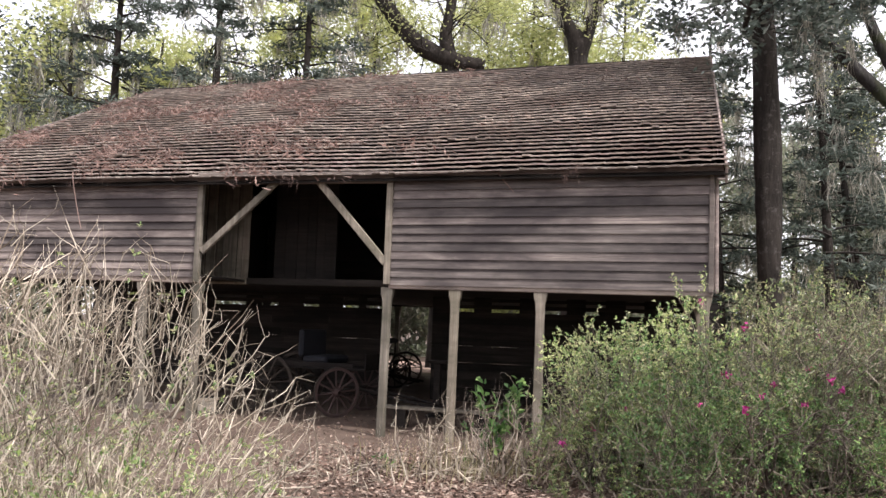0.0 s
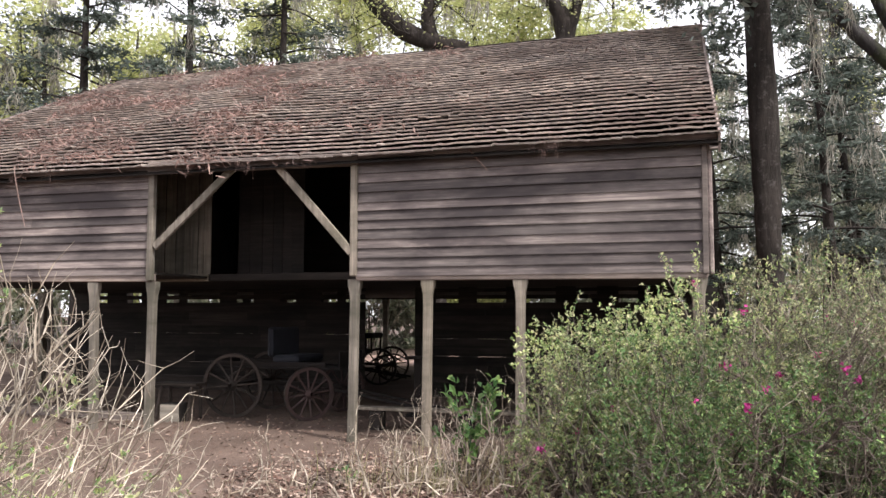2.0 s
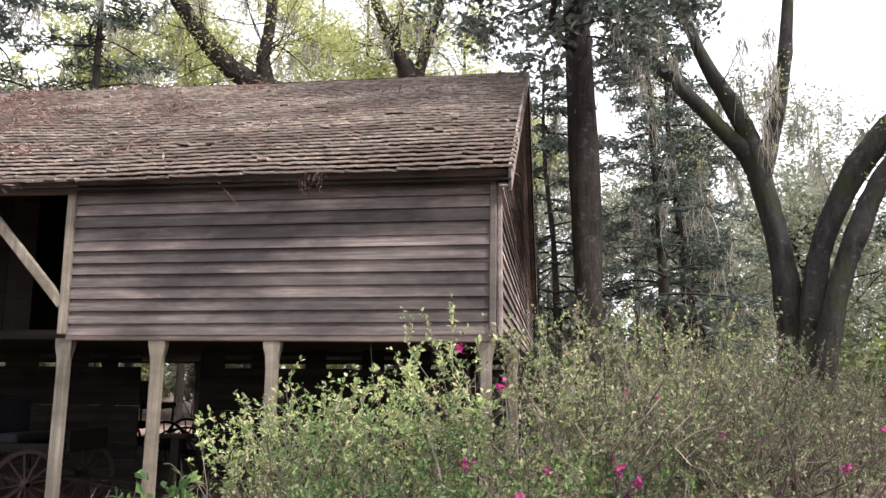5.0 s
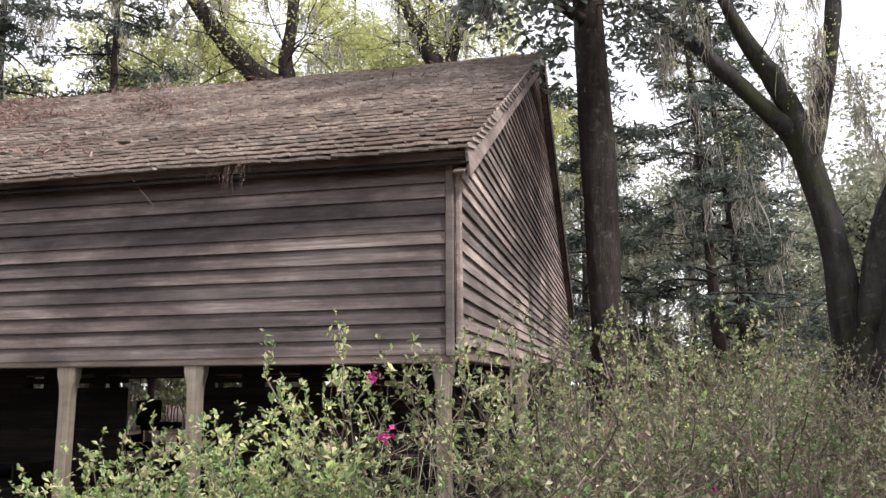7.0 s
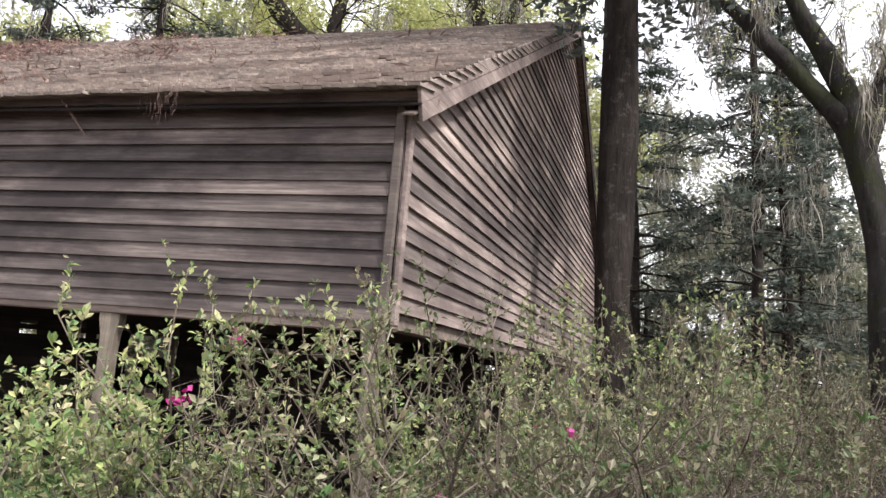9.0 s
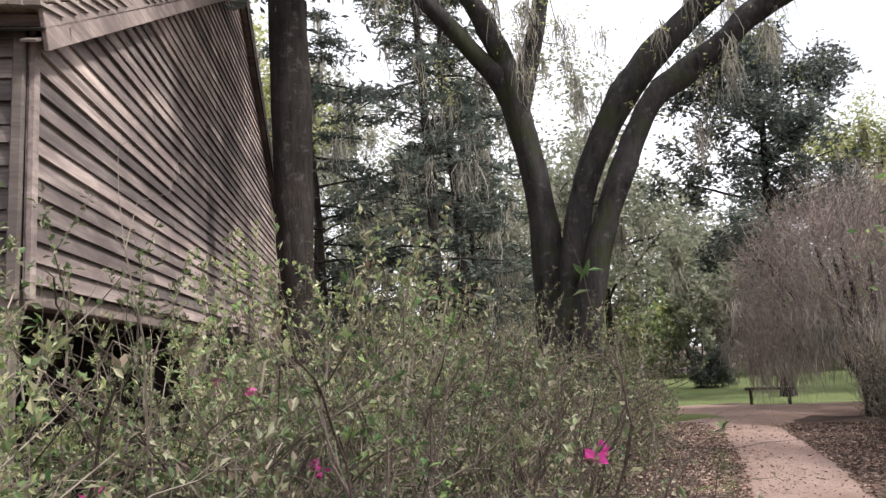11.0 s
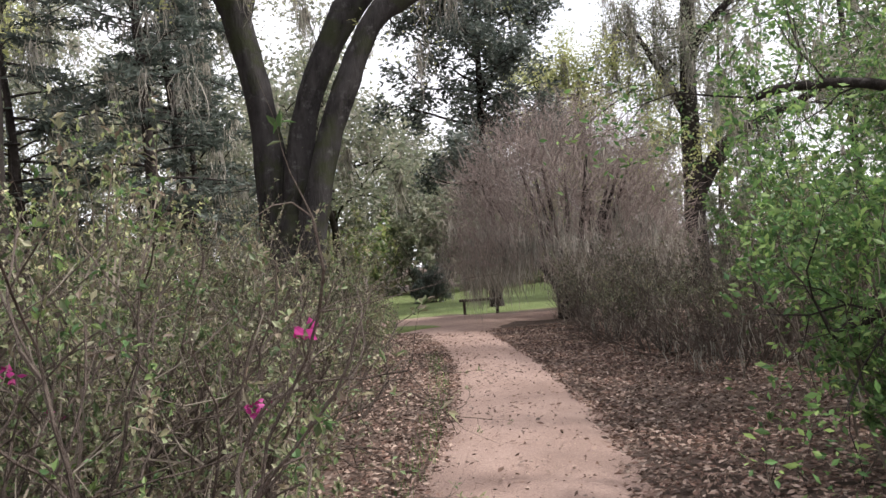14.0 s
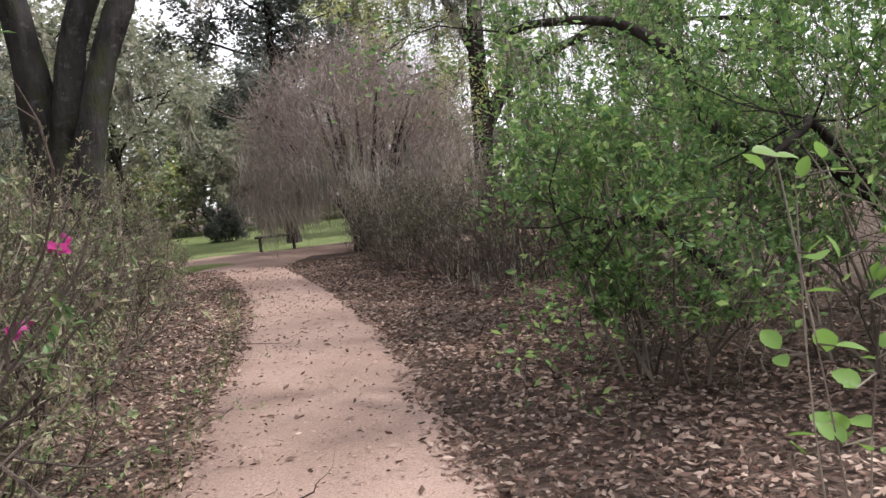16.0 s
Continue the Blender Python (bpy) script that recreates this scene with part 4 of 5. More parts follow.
bush("azalea_bush", "low azalea bush with pink blossoms at the path's edge", 3.9, 9.05, 0.85, 1.2, AZALEA_GREEN, 107, 40, (5, 4), 8, 0.036, 6, sprays=14, group="azaleas", aspect=0.5, radius=0.008, flower=0.036, wander=0.75, flare=1.0, up=0.06)
for i, (bx, by, br, bh) in enumerate(((5.9, 11.4, 0.95, 1.75), (6.5, 13.2, 1.15, 2.3), (7.8, 14.3, 1.1, 2.25), (8.9, 15.5, 1.1, 2.25), (10.3, 16.9, 1.05, 2.1), (11.4, 18.4, 1.0, 2.1), (7.6, 16.0, 1.5, 2.6), (5.9, 14.6, 1.5, 2.6), (8.9, 18.5, 1.5, 2.5))):
    bush("azalea_bush", "dull olive azalea bush with sparse leaves and twiggy stems", bx, by, br, bh, AZALEA_DULL if i % 2 else AZALEA_MID, 110 + i, 48, (5, 5), 7, 0.037, 0, group="azaleas", aspect=0.5, gaps=0.0, sprays=18, wander=0.78, flare=1.05, up=0.06, lump=1.9)
def open_azalea(x, y, h, seed, stems, flowers, leaf_mat):
    """A leggy azalea: a few long dark stems that arch and fork, with whorls of leaves at the tips alone."""
    lr = np.random.default_rng(seed)
    g = thing("azalea_bush", pose(x, y, float(gz(x, y)) - 0.02), "leggy azalea with bare forking dark stems and few leaves", "bush", "azaleas")
    a = np.arange(stems) * 2 * np.pi / stems + lr.uniform(-0.5, 0.5, stems)
    st = np.stack([np.cos(a) * 0.1, np.sin(a) * 0.1, 0 * a], 1)
    out = lr.uniform(0.35, 0.85, stems)
    way = np.stack([np.cos(a) * out, np.sin(a) * out, 1.0 + 0 * a], 1)
    way /= np.linalg.norm(way, axis=1, keepdims=True)
    seg, tips = branching(st, way, h * 0.62, 0.015, (4, 4, 3), lr, shrink=0.66, wander=0.5, up=-0.05, spread=0.6, bits=6, taper=0.945)
    tagged(part("stem_work", mesh_of("stem_work", *tubes(*seg, sides=5), STEM), g), kind="stuff")
    p, w = (np.concatenate([t[i] for t in tips if t[0] >= 3]) for i in (1, 2))
    pick = lr.random(len(p)) < 0.16
    p, w = p[pick], w[pick]
    tagged(part("foliage", mesh_of("foliage", *rosettes(p, w, 6, 0.036, 0.46, lr), leaf_mat), g), kind="stuff")
    high = p[p[:, 2] > h * 0.5]
    for k in range(flowers):
        c = high[lr.integers(len(high))]
        tagged(part("flower", mesh_of("flower", *leaves(around([c], 16, 0.02, lr), 0.036, 0.75, 0, 0.3, lr), PETAL), g, "bright pink blossom"), kind="stuff")
    return g


bush("azalea_bush", "dense green azalea bush with pink blossoms beside the path", 2.6, 8.75, 0.75, 1.75, AZALEA_GREEN, 109, 34, (5, 4), 8, 0.038, 4, sprays=16, group="azaleas", aspect=0.5, radius=0.009, flower=0.038, wander=0.75, flare=1.0, up=0.06)
# leggy azaleas at the hedge's edge
for i, (bx, by, bh, st) in enumerate(((4.45, 9.3, 1.75, 6), (5.35, 9.75, 1.7, 6), (6.0, 10.6, 1.6, 6), (7.1, 12.0, 1.6, 6), (3.3, 9.0, 1.6, 5))):
    open_azalea(bx, by, bh, 122 + i, st, (2, 2, 0, 0, 1)[i], AZALEA_GREEN if i in (0, 4) else AZALEA_MID)
# bare bushes at the path's other side, before the barn's open end
for i, (bx, by, br, bh, st, kp) in enumerate(((-1.4, 5.4, 1.15, 2.05, 60, 0.3), (-2.5, 5.3, 1.3, 2.45, 60, 0.3), (-1.25, 4.6, 0.8, 1.25, 50, 0.8), (-2.1, 4.5, 1.0, 1.45, 50, 0.8), (-3.2, 5.8, 1.2, 2.2, 46, 0.3))):
    bush("bare_bush", "bleached leafless bush with tangled twigs and few young leaves", bx, by, br, bh, AZALEA, 130 + i, st, (5, 4), 8, 0.03, twig=DEAD_TWIG, keep=kp, radius=0.0045, wander=1.1, up=-0.02, flare=1.3, foot=0.6, haze=750, gaps=-0.4, haze_mat=DEAD_TWIG, rise=0.85, reach=0.6, bits=6)
# sticks and weeds before the posts
for i, (bx, by, bh) in enumerate(((-0.85, 10.3, 0.9), (0.1, 10.0, 1.1), (0.6, 10.4, 1.35), (1.0, 10.2, 1.25), (1.5, 10.6, 1.1), (-0.3, 9.5, 0.6), (0.3, 10.7, 1.2), (0.85, 10.5, 1.3), (1.3, 10.3, 1.15), (-0.4, 10.5, 0.95), (-1.6, 10.0, 0.75), (0.45, 10.05, 1.2))):
    bush("dead_shrub", "pale dry leafless shrub with crooked stems", bx, by, 0.6, bh, AZALEA, 140 + i, 7 if i < 2 or i == 5 else 9, (3, 3), 0, twig=FINE_TWIG if i in (3, 7, 9) else DEAD_TWIG, radius=0.011, wander=0.75, category="shrub", flare=1.3, foot=0.6)
bush("weed", "young green weed with broad leaves", 0.8, 10.6, 0.34, 1.3, BRIGHT, 150, 7, (3,), 5, 0.11, category="weed", aspect=0.5)
bush("weed", "low green weed among dry leaves", -0.35, 10.35, 0.22, 0.35, BRIGHT, 151, 6, (2,), 5, 0.07, category="weed", aspect=0.3)

# right of the path
for i, (bx, by, br, bh, ea) in enumerate(((9.5, 8.6, 0.95, 1.9, 8), (9.9, 7.3, 1.1, 2.5, 7), (11.2, 8.8, 1.2, 3.0, 7), (12.0, 7.4, 1.5, 3.4, 6), (10.9, 6.2, 1.2, 2.6, 6), (13.6, 9.3, 1.5, 3.2, 6), (13.2, 6.4, 1.6, 3.4, 6), (12.4, 10.4, 1.2, 4.4, 8))):
    bush("green_shrub", "spreading shrub with bright spring-green leaves over dry leaf litter", bx, by, br, bh, BRIGHT, 160 + i, 20, (5, 5), ea, 0.058, category="shrub", bare=0.26, flare=1.3, foot=0.5, twig=TWIG, radius=0.013, aspect=0.5, gaps=-0.08, sprays=26, wander=0.55, lift=0.2)
for i, (bx, by, br, bh) in enumerate(((13.4, 12.3, 1.2, 1.6), (14.2, 13.9, 1.2, 1.7), (15.3, 15.7, 1.2, 1.7), (15.6, 13.2, 1.5, 2.2), (16.8, 17.3, 1.2, 1.9), (14.4, 11.0, 1.5, 2.1))):
    bush("hedge_bush", "brown twiggy hedge bush with few leaves and hanging moss", bx, by, br, bh, AZALEA_DULL, 170 + i, 44, (4, 5), 5, 0.05, twig=STEM, keep=0.9, haze=450, haze_mat=TWIG, mossy=20, radius=0.011, flare=1.0, foot=0.45, bare=0.35, gaps=0.0, up=0.05, wander=0.6)


def dome_shrub(x, y, r, h):
    """A big leafless dome on a few dark stems: a crown of fine upswept twigs over a skirt of hanging moss."""
    lr = np.random.default_rng(180)
    g = thing("dome_bush", pose(x, y, float(gz(x, y)) - 0.02), "large dome-shaped leafless shrub with fine pinkish grey twigs", "shrub")
    for k in range(9):
        a = 2 * math.pi * k / 9 + lr.uniform(-0.3, 0.3)
        q = lr.uniform(0.35, 0.8)
        c, sn = math.cos(a), math.sin(a)
        line = [(0.3 * c, 0.3 * sn, -0.1), (0.4 * c, 0.4 * sn, 0.15 * h), (r * q * 0.6 * c, r * q * 0.6 * sn, 0.4 * h), (r * q * c, r * q * sn, 0.68 * h)]
        v, f, _, _ = limb_arrays(line, [0.15, 0.11, 0.07, 0.03], 7, 5, 0.12, 900 + k)
        part("stem", smooth(mesh_of("stem", v, f, BARK)), g)
    n = 5200
    a, el = lr.uniform(0, 2 * np.pi, n), np.arcsin(lr.uniform(-0.3, 1, n))
    q = lr.uniform(0.3, 1.0, n) ** 0.55
    o = np.stack([np.cos(a) * np.cos(el), np.sin(a) * np.cos(el), np.sin(el)], 1)
    bump = 1 + 0.07 * np.sin(3 * a + 2) * np.cos(el) + 0.06 * np.sin(7 * a + 5 * el) + 0.05 * np.sin(13 * a - 9 * el)
    at = o * (q * bump)[:, None] * np.array([r, r, h * 0.6]) + np.array([0, 0, h * 0.36])
    w = o * np.array([0.6, 0.6, 0.5]) + lr.normal(size=o.shape) * 0.4 + np.array([0, 0, 0.6])
    seg, tips = branching(at, w / np.linalg.norm(w, axis=1, keepdims=True), 0.1 * h, 0.0075, (2,), lr, shrink=0.65, wander=0.5, bits=2)
    tagged(part("twig_crown", mesh_of("twig_crown", *tubes(*seg, sides=3), DOME_TWIG), g), kind="stuff")
    low = np.concatenate([at[(el < 0.2) & (q > 0.5)], at[lr.integers(0, n, 120)]])
    low = low[lr.integers(0, len(low), 300)]
    tagged(part("spanish_moss", mesh_of("spanish_moss", *strands(around(low, 14, 0.09, lr), 1.0, 0.022, lr), MOSS), g, "grey hanging moss"), kind="stuff")
    return g


dome_shrub(19.0, 20.2, 2.9, 5.3)


def moss_on(parent, tops, length, width, each=26, spread=0.06, lr=rng):
    v, f = strands(around(tops, each, spread, lr), length, width, lr)
    return tagged(part("spanish_moss", mesh_of("spanish_moss", v, f, MOSS), parent, "pale grey hanging moss"), kind="stuff")


def tree(name, label, limbs, seed, bark, leaf_mat=None, per_tip=10, leaf=0.1, twig_len=1.2, twig_r=0.03, counts=(3, 3), moss=0, moss_len=1.2, starts_from=0.45, n_twigs=40, scatter=0.18, up=0.1, category="tree", group="", sides=10, moss_w=0.02, aspect=0.45, droop=0.0):
    """A tree from its limbs (points with radii); twigs, leaves and moss grow on the outer limbs."""
    lr = np.random.default_rng(seed)
    x, y = limbs[0][0][:2]
    g = thing(name, pose(x, y, float(gz(x, y))), label, category, group)
    shift = np.array([x, y, float(gz(x, y))])
    centre, rads, ways = [], [], []
    for k, lb in enumerate(limbs):
        lb = np.asarray(lb, float)
        v, f, c, rad = limb_arrays(lb[:, :3] - shift, lb[:, 3], sides if k == 0 else max(6, sides - 2), 5, 0.12, seed + k)
        part("trunk" if k == 0 else "limb", smooth(mesh_of("trunk" if k == 0 else "limb", v, f, bark)), g)
        n0 = int(len(c) * (starts_from if k == 0 else 0.3))
        t = np.gradient(c, axis=0)
        centre.append(c[n0:]), rads.append(rad[n0:]), ways.append(t[n0:] / np.linalg.norm(t[n0:], axis=1, keepdims=True))
    centre, rads, ways = np.concatenate(centre), np.concatenate(rads), np.concatenate(ways)
    if n_twigs:
        pick = lr.integers(0, len(centre), n_twigs)
        w = ways[pick] * 0.5 + lr.normal(size=(n_twigs, 3)) * 0.8
        w[:, 2] += 0.15
        w /= np.linalg.norm(w, axis=1, keepdims=True)
        seg, tips = branching(centre[pick], w, twig_len, twig_r, counts, lr, shrink=0.62, wander=0.45, up=up, spread=0.7)
        tagged(part("branchwork", mesh_of("branchwork", *tubes(*seg, sides=3), bark), g), kind="stuff")
        ends = np.concatenate([t for lv, t, _ in tips if lv >= len(counts) - 1])
        if leaf_mat and per_tip:
            tagged(part("crown", mesh_of("crown", *leaves(around(ends, per_tip, scatter, lr), leaf, aspect, droop, 0.4, lr), leaf_mat), g), kind="stuff")
        if moss:
            tops = np.concatenate([t for lv, t, _ in tips if lv <= 1])
            moss_on(g, tops[lr.integers(0, len(tops), moss)], moss_len, moss_w, lr=lr)
    return g


def sway(x, y, h, r, seed, lean=(0, 0), z0=None):
    lr = np.random.default_rng(seed)
    z0 = float(gz(x, y)) - 0.1 if z0 is None else z0
    return [(x + lean[0] * k + lr.normal() * 0.06 * h * 0.05, y + lean[1] * k + lr.normal() * 0.06 * h * 0.05, z0 + h * k, r * (1.25 if k == 0 else 1 - 0.75 * k)) for k in (0, 0.12, 0.3, 0.5, 0.7, 0.87, 1.0)]


def forks(trunk, seed, n, length, rise=0.5, z0=0.45):
    """Side limbs off a trunk line."""
    lr = np.random.default_rng(seed)
    t = np.asarray(trunk)
    out = []
    for k in range(n):
        s = lr.uniform(z0, 0.97) * (len(t) - 1)
        i = min(int(s), len(t) - 2)
        p = t[i] + (t[i + 1] - t[i]) * (s - i)
        a = 2 * np.pi * (k * 0.618 + lr.uniform(0, 0.2))
        ln = length * lr.uniform(0.6, 1.1) * (1.25 - 0.7 * s / (len(t) - 1))
        pts = []
        for q in (0, 0.3, 0.65, 1.0):
            pts.append((p[0] + math.cos(a + 0.4 * q) * ln * q, p[1] + math.sin(a + 0.4 * q) * ln * q, p[2] + rise * ln * q + lr.normal() * 0.06 * ln * q, p[3] * 0.45 * (1 - 0.75 * q)))
        out.append(pts)
    return out


def cedar(x, y, h, r, seed, label, lean=(0, 0), low=0.2, spread=3.2, moss=40, tiers=52):
    """A cedar: level branches in loose tiers that carry flat, drooping sprays of dark needles."""
    lr = np.random.default_rng(seed)
    base = float(gz(x, y))
    g = thing("cedar", pose(x, y, base), label, "tree", "cedars")
    t = np.asarray(sway(x, y, h, r, seed, lean)) - np.array([x, y, base, 0])
    v, f, line, rad = limb_arrays(t[:, :3], t[:, 3], 8, 5, 0.1, seed)
    part("trunk", smooth(mesh_of("trunk", v, f, BARK)), g)
    P0, P1, R0, R1, tufts_at, hang = [], [], [], [], [], []
    for k in range(tiers):
        s = low + (1 - low) * (k + lr.uniform(0, 0.9)) / tiers
        c = np.array([np.interp(s * h, line[:, 2], line[:, i]) for i in range(3)])
        a = k * 2.4 + lr.uniform(-1.0, 1.0)
        ln = spread * (1.0 - 0.6 * ((s - low) / (1 - low)) ** 1.5) * lr.uniform(0.3, 1.15)
        if lr.random() < 0.2:
            continue
        way = np.array([math.cos(a), math.sin(a), 0.0])
        across = np.array([-way[1], way[0], 0.0])
        droop = lr.uniform(-0.15, 0.45)
        pts = [c + way * ln * q + np.array([0, 0, ln * (droop * q - 0.22 * q * q)]) + across * 0.12 * ln * math.sin(3 * q + k) for q in np.linspace(0, 1, 6)]
        for i in range(5):
            P0.append(pts[i]), P1.append(pts[i + 1]), R0.append(0.045 * (1 - i / 6)), R1.append(0.045 * (1 - (i + 1) / 6))
        for j in range(7):
            q = lr.uniform(0.3, 1.0)
            b = c + way * ln * q + np.array([0, 0, ln * (droop * q - 0.22 * q * q)])
            e = b + (across * lr.choice([-1, 1]) * lr.uniform(0.3, 0.9) + way * lr.uniform(0.2, 0.7)) * 0.34 * ln * (1.2 - 0.5 * q) + np.array([0, 0, lr.uniform(-0.16, 0.06)])
            P0.append(b), P1.append(e), R0.append(0.016), R1.append(0.007)
            tufts_at += [b + (e - b) * u for u in (0.45, 0.75, 1.0)]
            hang.append(e)
    tagged(part("branchwork", mesh_of("branchwork", *tubes(P0, P1, R0, R1, sides=4), BARK), g), kind="stuff")
    p = np.repeat(np.array(tufts_at), 9, 0)
    p = p + lr.normal(size=p.shape) * np.array([0.2, 0.2, 0.08])
    tagged(part("needle_sprays", mesh_of("needle_sprays", *leaves(p, 0.24, 0.27, 0.15, 0.45, lr), CEDAR), g), kind="stuff")
    hang = np.array(hang)
    moss_on(g, hang[lr.integers(0, len(hang), moss)], 1.5, 0.028, 16, 0.08, lr)
    return g


# straight dark tree behind the gable
tr = [(6.12, 16.85, 0.0, 0.33), (6.1, 16.85, 1.2, 0.26), (6.07, 16.85, 3.2, 0.245), (6.04, 16.85, 5.0, 0.245), (5.98, 16.85, 7.6, 0.23), (5.9, 16.9, 10, 0.2), (5.9, 17, 13, 0.1)]
tree("magnolia_tree", "straight dark-barked tree with a high leafy crown behind the barn's gable", [tr] + forks(tr, 5, 14, 3.0, -0.05, 0.64), 201, BARK, MAGNOLIA, 8, 0.15, 1.0, 0.02, (3, 3), 24, 1.0, 0.66, 80)

# the many-limbed live oak beside the path
OAK = [
    [(10.2, 17.6, 0.0, 0.6), (10.2, 17.6, 0.9, 0.47), (10.2, 17.6, 1.6, 0.42), (10.22, 17.58, 2.1, 0.36), (10.25, 17.55, 2.6, 0.2)],
    [(10.16, 17.75, 1.5, 0.33), (10.12, 17.86, 2.35, 0.27), (10.03, 17.91, 4.04, 0.22), (9.83, 18.01, 5.32, 0.22), (9.68, 18.08, 5.93, 0.2), (9.28, 18.25, 6.47, 0.16), (8.82, 18.44, 7.1, 0.14), (8.1, 18.8, 8.1, 0.11), (7.4, 19.2, 8.9, 0.07)],
    [(9.76, 18.03, 5.6, 0.19), (9.65, 18.09, 6.35, 0.18), (9.36, 18.22, 7.12, 0.16), (8.95, 18.39, 8.0, 0.13), (8.5, 18.5, 9.3, 0.08)],
    [(9.8, 18.0, 5.5, 0.17), (10.01, 17.92, 6.51, 0.15), (10.14, 17.85, 7.06, 0.14), (10.28, 17.78, 8.0, 0.13), (10.5, 17.8, 9.8, 0.07)],
    [(10.25, 17.58, 1.7, 0.325), (10.31, 17.53, 2.5, 0.26), (10.46, 17.45, 4.04, 0.195), (10.98, 17.13, 5.41, 0.216), (11.5, 16.78, 6.19, 0.216), (11.95, 16.45, 6.7, 0.195), (12.7, 15.8, 7.5, 0.173), (13.6, 15.2, 8.6, 0.108)],
    [(10.27, 17.4, 1.7, 0.313), (10.32, 17.2, 2.4, 0.232), (10.64, 16.99, 3.78, 0.18), (10.9, 16.82, 4.53, 0.18), (11.24, 16.6, 5.35, 0.18), (11.64, 16.31, 5.72, 0.18), (12.12, 15.92, 6.15, 0.174), (12.45, 15.63, 6.51, 0.186), (13.4, 14.7, 7.1, 0.139), (14.6, 13.8, 7.9, 0.093)],
]
tree("live_oak", "big live oak with mossy diverging limbs beside the path", OAK, 202, OAK_BARK, SPRING, 2, 0.055, 0.9, 0.014, (3, 3), 54, 0.8, 0.6, 34, 0.08, sides=14, moss_w=0.018)

# cedars beyond the oak
for i, (cx, cy, ch, cr) in enumerate(((11.8, 27.5, 15, 0.2), (13.1, 29.1, 14, 0.18), (9.3, 31, 13, 0.16), (15.2, 33, 11, 0.16))):
    cedar(cx, cy, ch, cr, 210 + i, "tall dark cedar with level branches and hanging moss", (-0.5, 0.2), 0.2, 3.3, 46)

# magnolia across the lawn
tr = sway(21.9, 26.2, 11.2, 0.2, 230)
tree("magnolia_tree", "rounded dark evergreen magnolia across the lawn", [tr] + forks(tr, 231, 30, 3.5, 0.2, 0.38), 231, BARK, MAGNOLIA, 7, 0.17, 0.7, 0.014, (3, 2), 0, 1, 0.2, 150, 0.17, sides=7)

# moss-hung oak far right of the path
TREE_D = [
    [(29.25, 23.6, 0.1, 0.5), (29.25, 23.6, 2, 0.4), (29.3, 23.55, 4.0, 0.34), (29.3, 23.55, 6.6, 0.31), (29.43, 23.4, 9.4, 0.26), (29.55, 23.2, 12.5, 0.15)],
    [(29.35, 23.5, 3.4, 0.28), (29.85, 22.8, 4.9, 0.27), (30.55, 21.8, 5.8, 0.21), (31.95, 20.4, 6.6, 0.14), (33.45, 19.4, 8, 0.08)],
    [(29.3, 23.5, 6.0, 0.22), (28.95, 24.1, 7.6, 0.16), (28.6, 24.6, 8.8, 0.1), (28.4, 24.9, 9.6, 0.05)],
    [(29.4, 23.4, 8.5, 0.2), (30.15, 22.3, 10, 0.15), (31.45, 20.9, 11.5, 0.08)],
]
tree("moss_oak", "old oak draped with grey moss and thin spring leaves", TREE_D, 240, BARK, WOODS, 6, 0.12, 1.5, 0.025, (3, 3), 110, 1.6, 0.55, 70, 0.3, sides=8, moss_w=0.035)

# trees behind the barn
BACK = [
    [(-1.0, 33, 0, 0.6), (-0.9, 33, 6, 0.45), (-0.94, 32.9, 11.5, 0.38), (-1.2, 32.7, 13.2, 0.26), (-1.0, 32.7, 14.8, 0.22), (-0.9, 32.7, 18, 0.12)],
    [(0.4, 32.8, 12.1, 0.24), (-0.94, 32.7, 12.3, 0.34), (-2.29, 32.6, 12.9, 0.34), (-3.7, 32.5, 14.5, 0.32), (-5, 32.3, 16.5, 0.2), (-6, 32, 19, 0.12)],
]
tree("live_oak", "large oak with dark bent limbs rising behind the barn", BACK, 250, BARK, SPRING, 3, 0.13, 2.1, 0.035, (3, 3), 26, 1.3, 0.5, 44, 0.4, sides=8, moss_w=0.03)
BACK2 = [
    [(4.3, 35, 0, 0.55), (4.3, 34.8, 7, 0.45), (4.3, 34.6, 13.1, 0.38), (3.8, 34.6, 14.6, 0.32), (3.0, 34.6, 16.5, 0.2), (2.2, 34.6, 19, 0.1)],
    [(4.3, 34.6, 12.8, 0.3), (4.7, 34.5, 14, 0.26), (5.0, 34.5, 15.2, 0.24), (5.8, 34.4, 18, 0.12)],
]
tree("live_oak", "large oak with dark forked limbs rising behind the barn", BACK2, 252, BARK, SPRING, 3, 0.13, 2.1, 0.035, (3, 3), 26, 1.3, 0.5, 44, 0.4, sides=8, moss_w=0.03)
for i, (cx, cy, ch) in enumerate(((-9.3, 29.2, 17), (-12.6, 28.5, 15), (-6.2, 30.2, 16))):
    cedar(cx, cy, ch, 0.25, 262 + i, "tall dark cedar hung with moss behind the barn", (0, 0), 0.3, 3.8, 60, 60)

# spring-green oak beyond the dome bush
tr = sway(27.0, 26.5, 8.2, 0.26, 270)
tree("spring_oak", "low spreading oak in young yellow-green leaf beyond the path", [tr] + forks(tr, 271, 14, 4.2, 0.25, 0.45), 271, BARK, SPRING, 7, 0.13, 1.2, 0.02, (3, 3), 50, 1.4, 0.4, 70, 0.22, sides=7, moss_w=0.03)
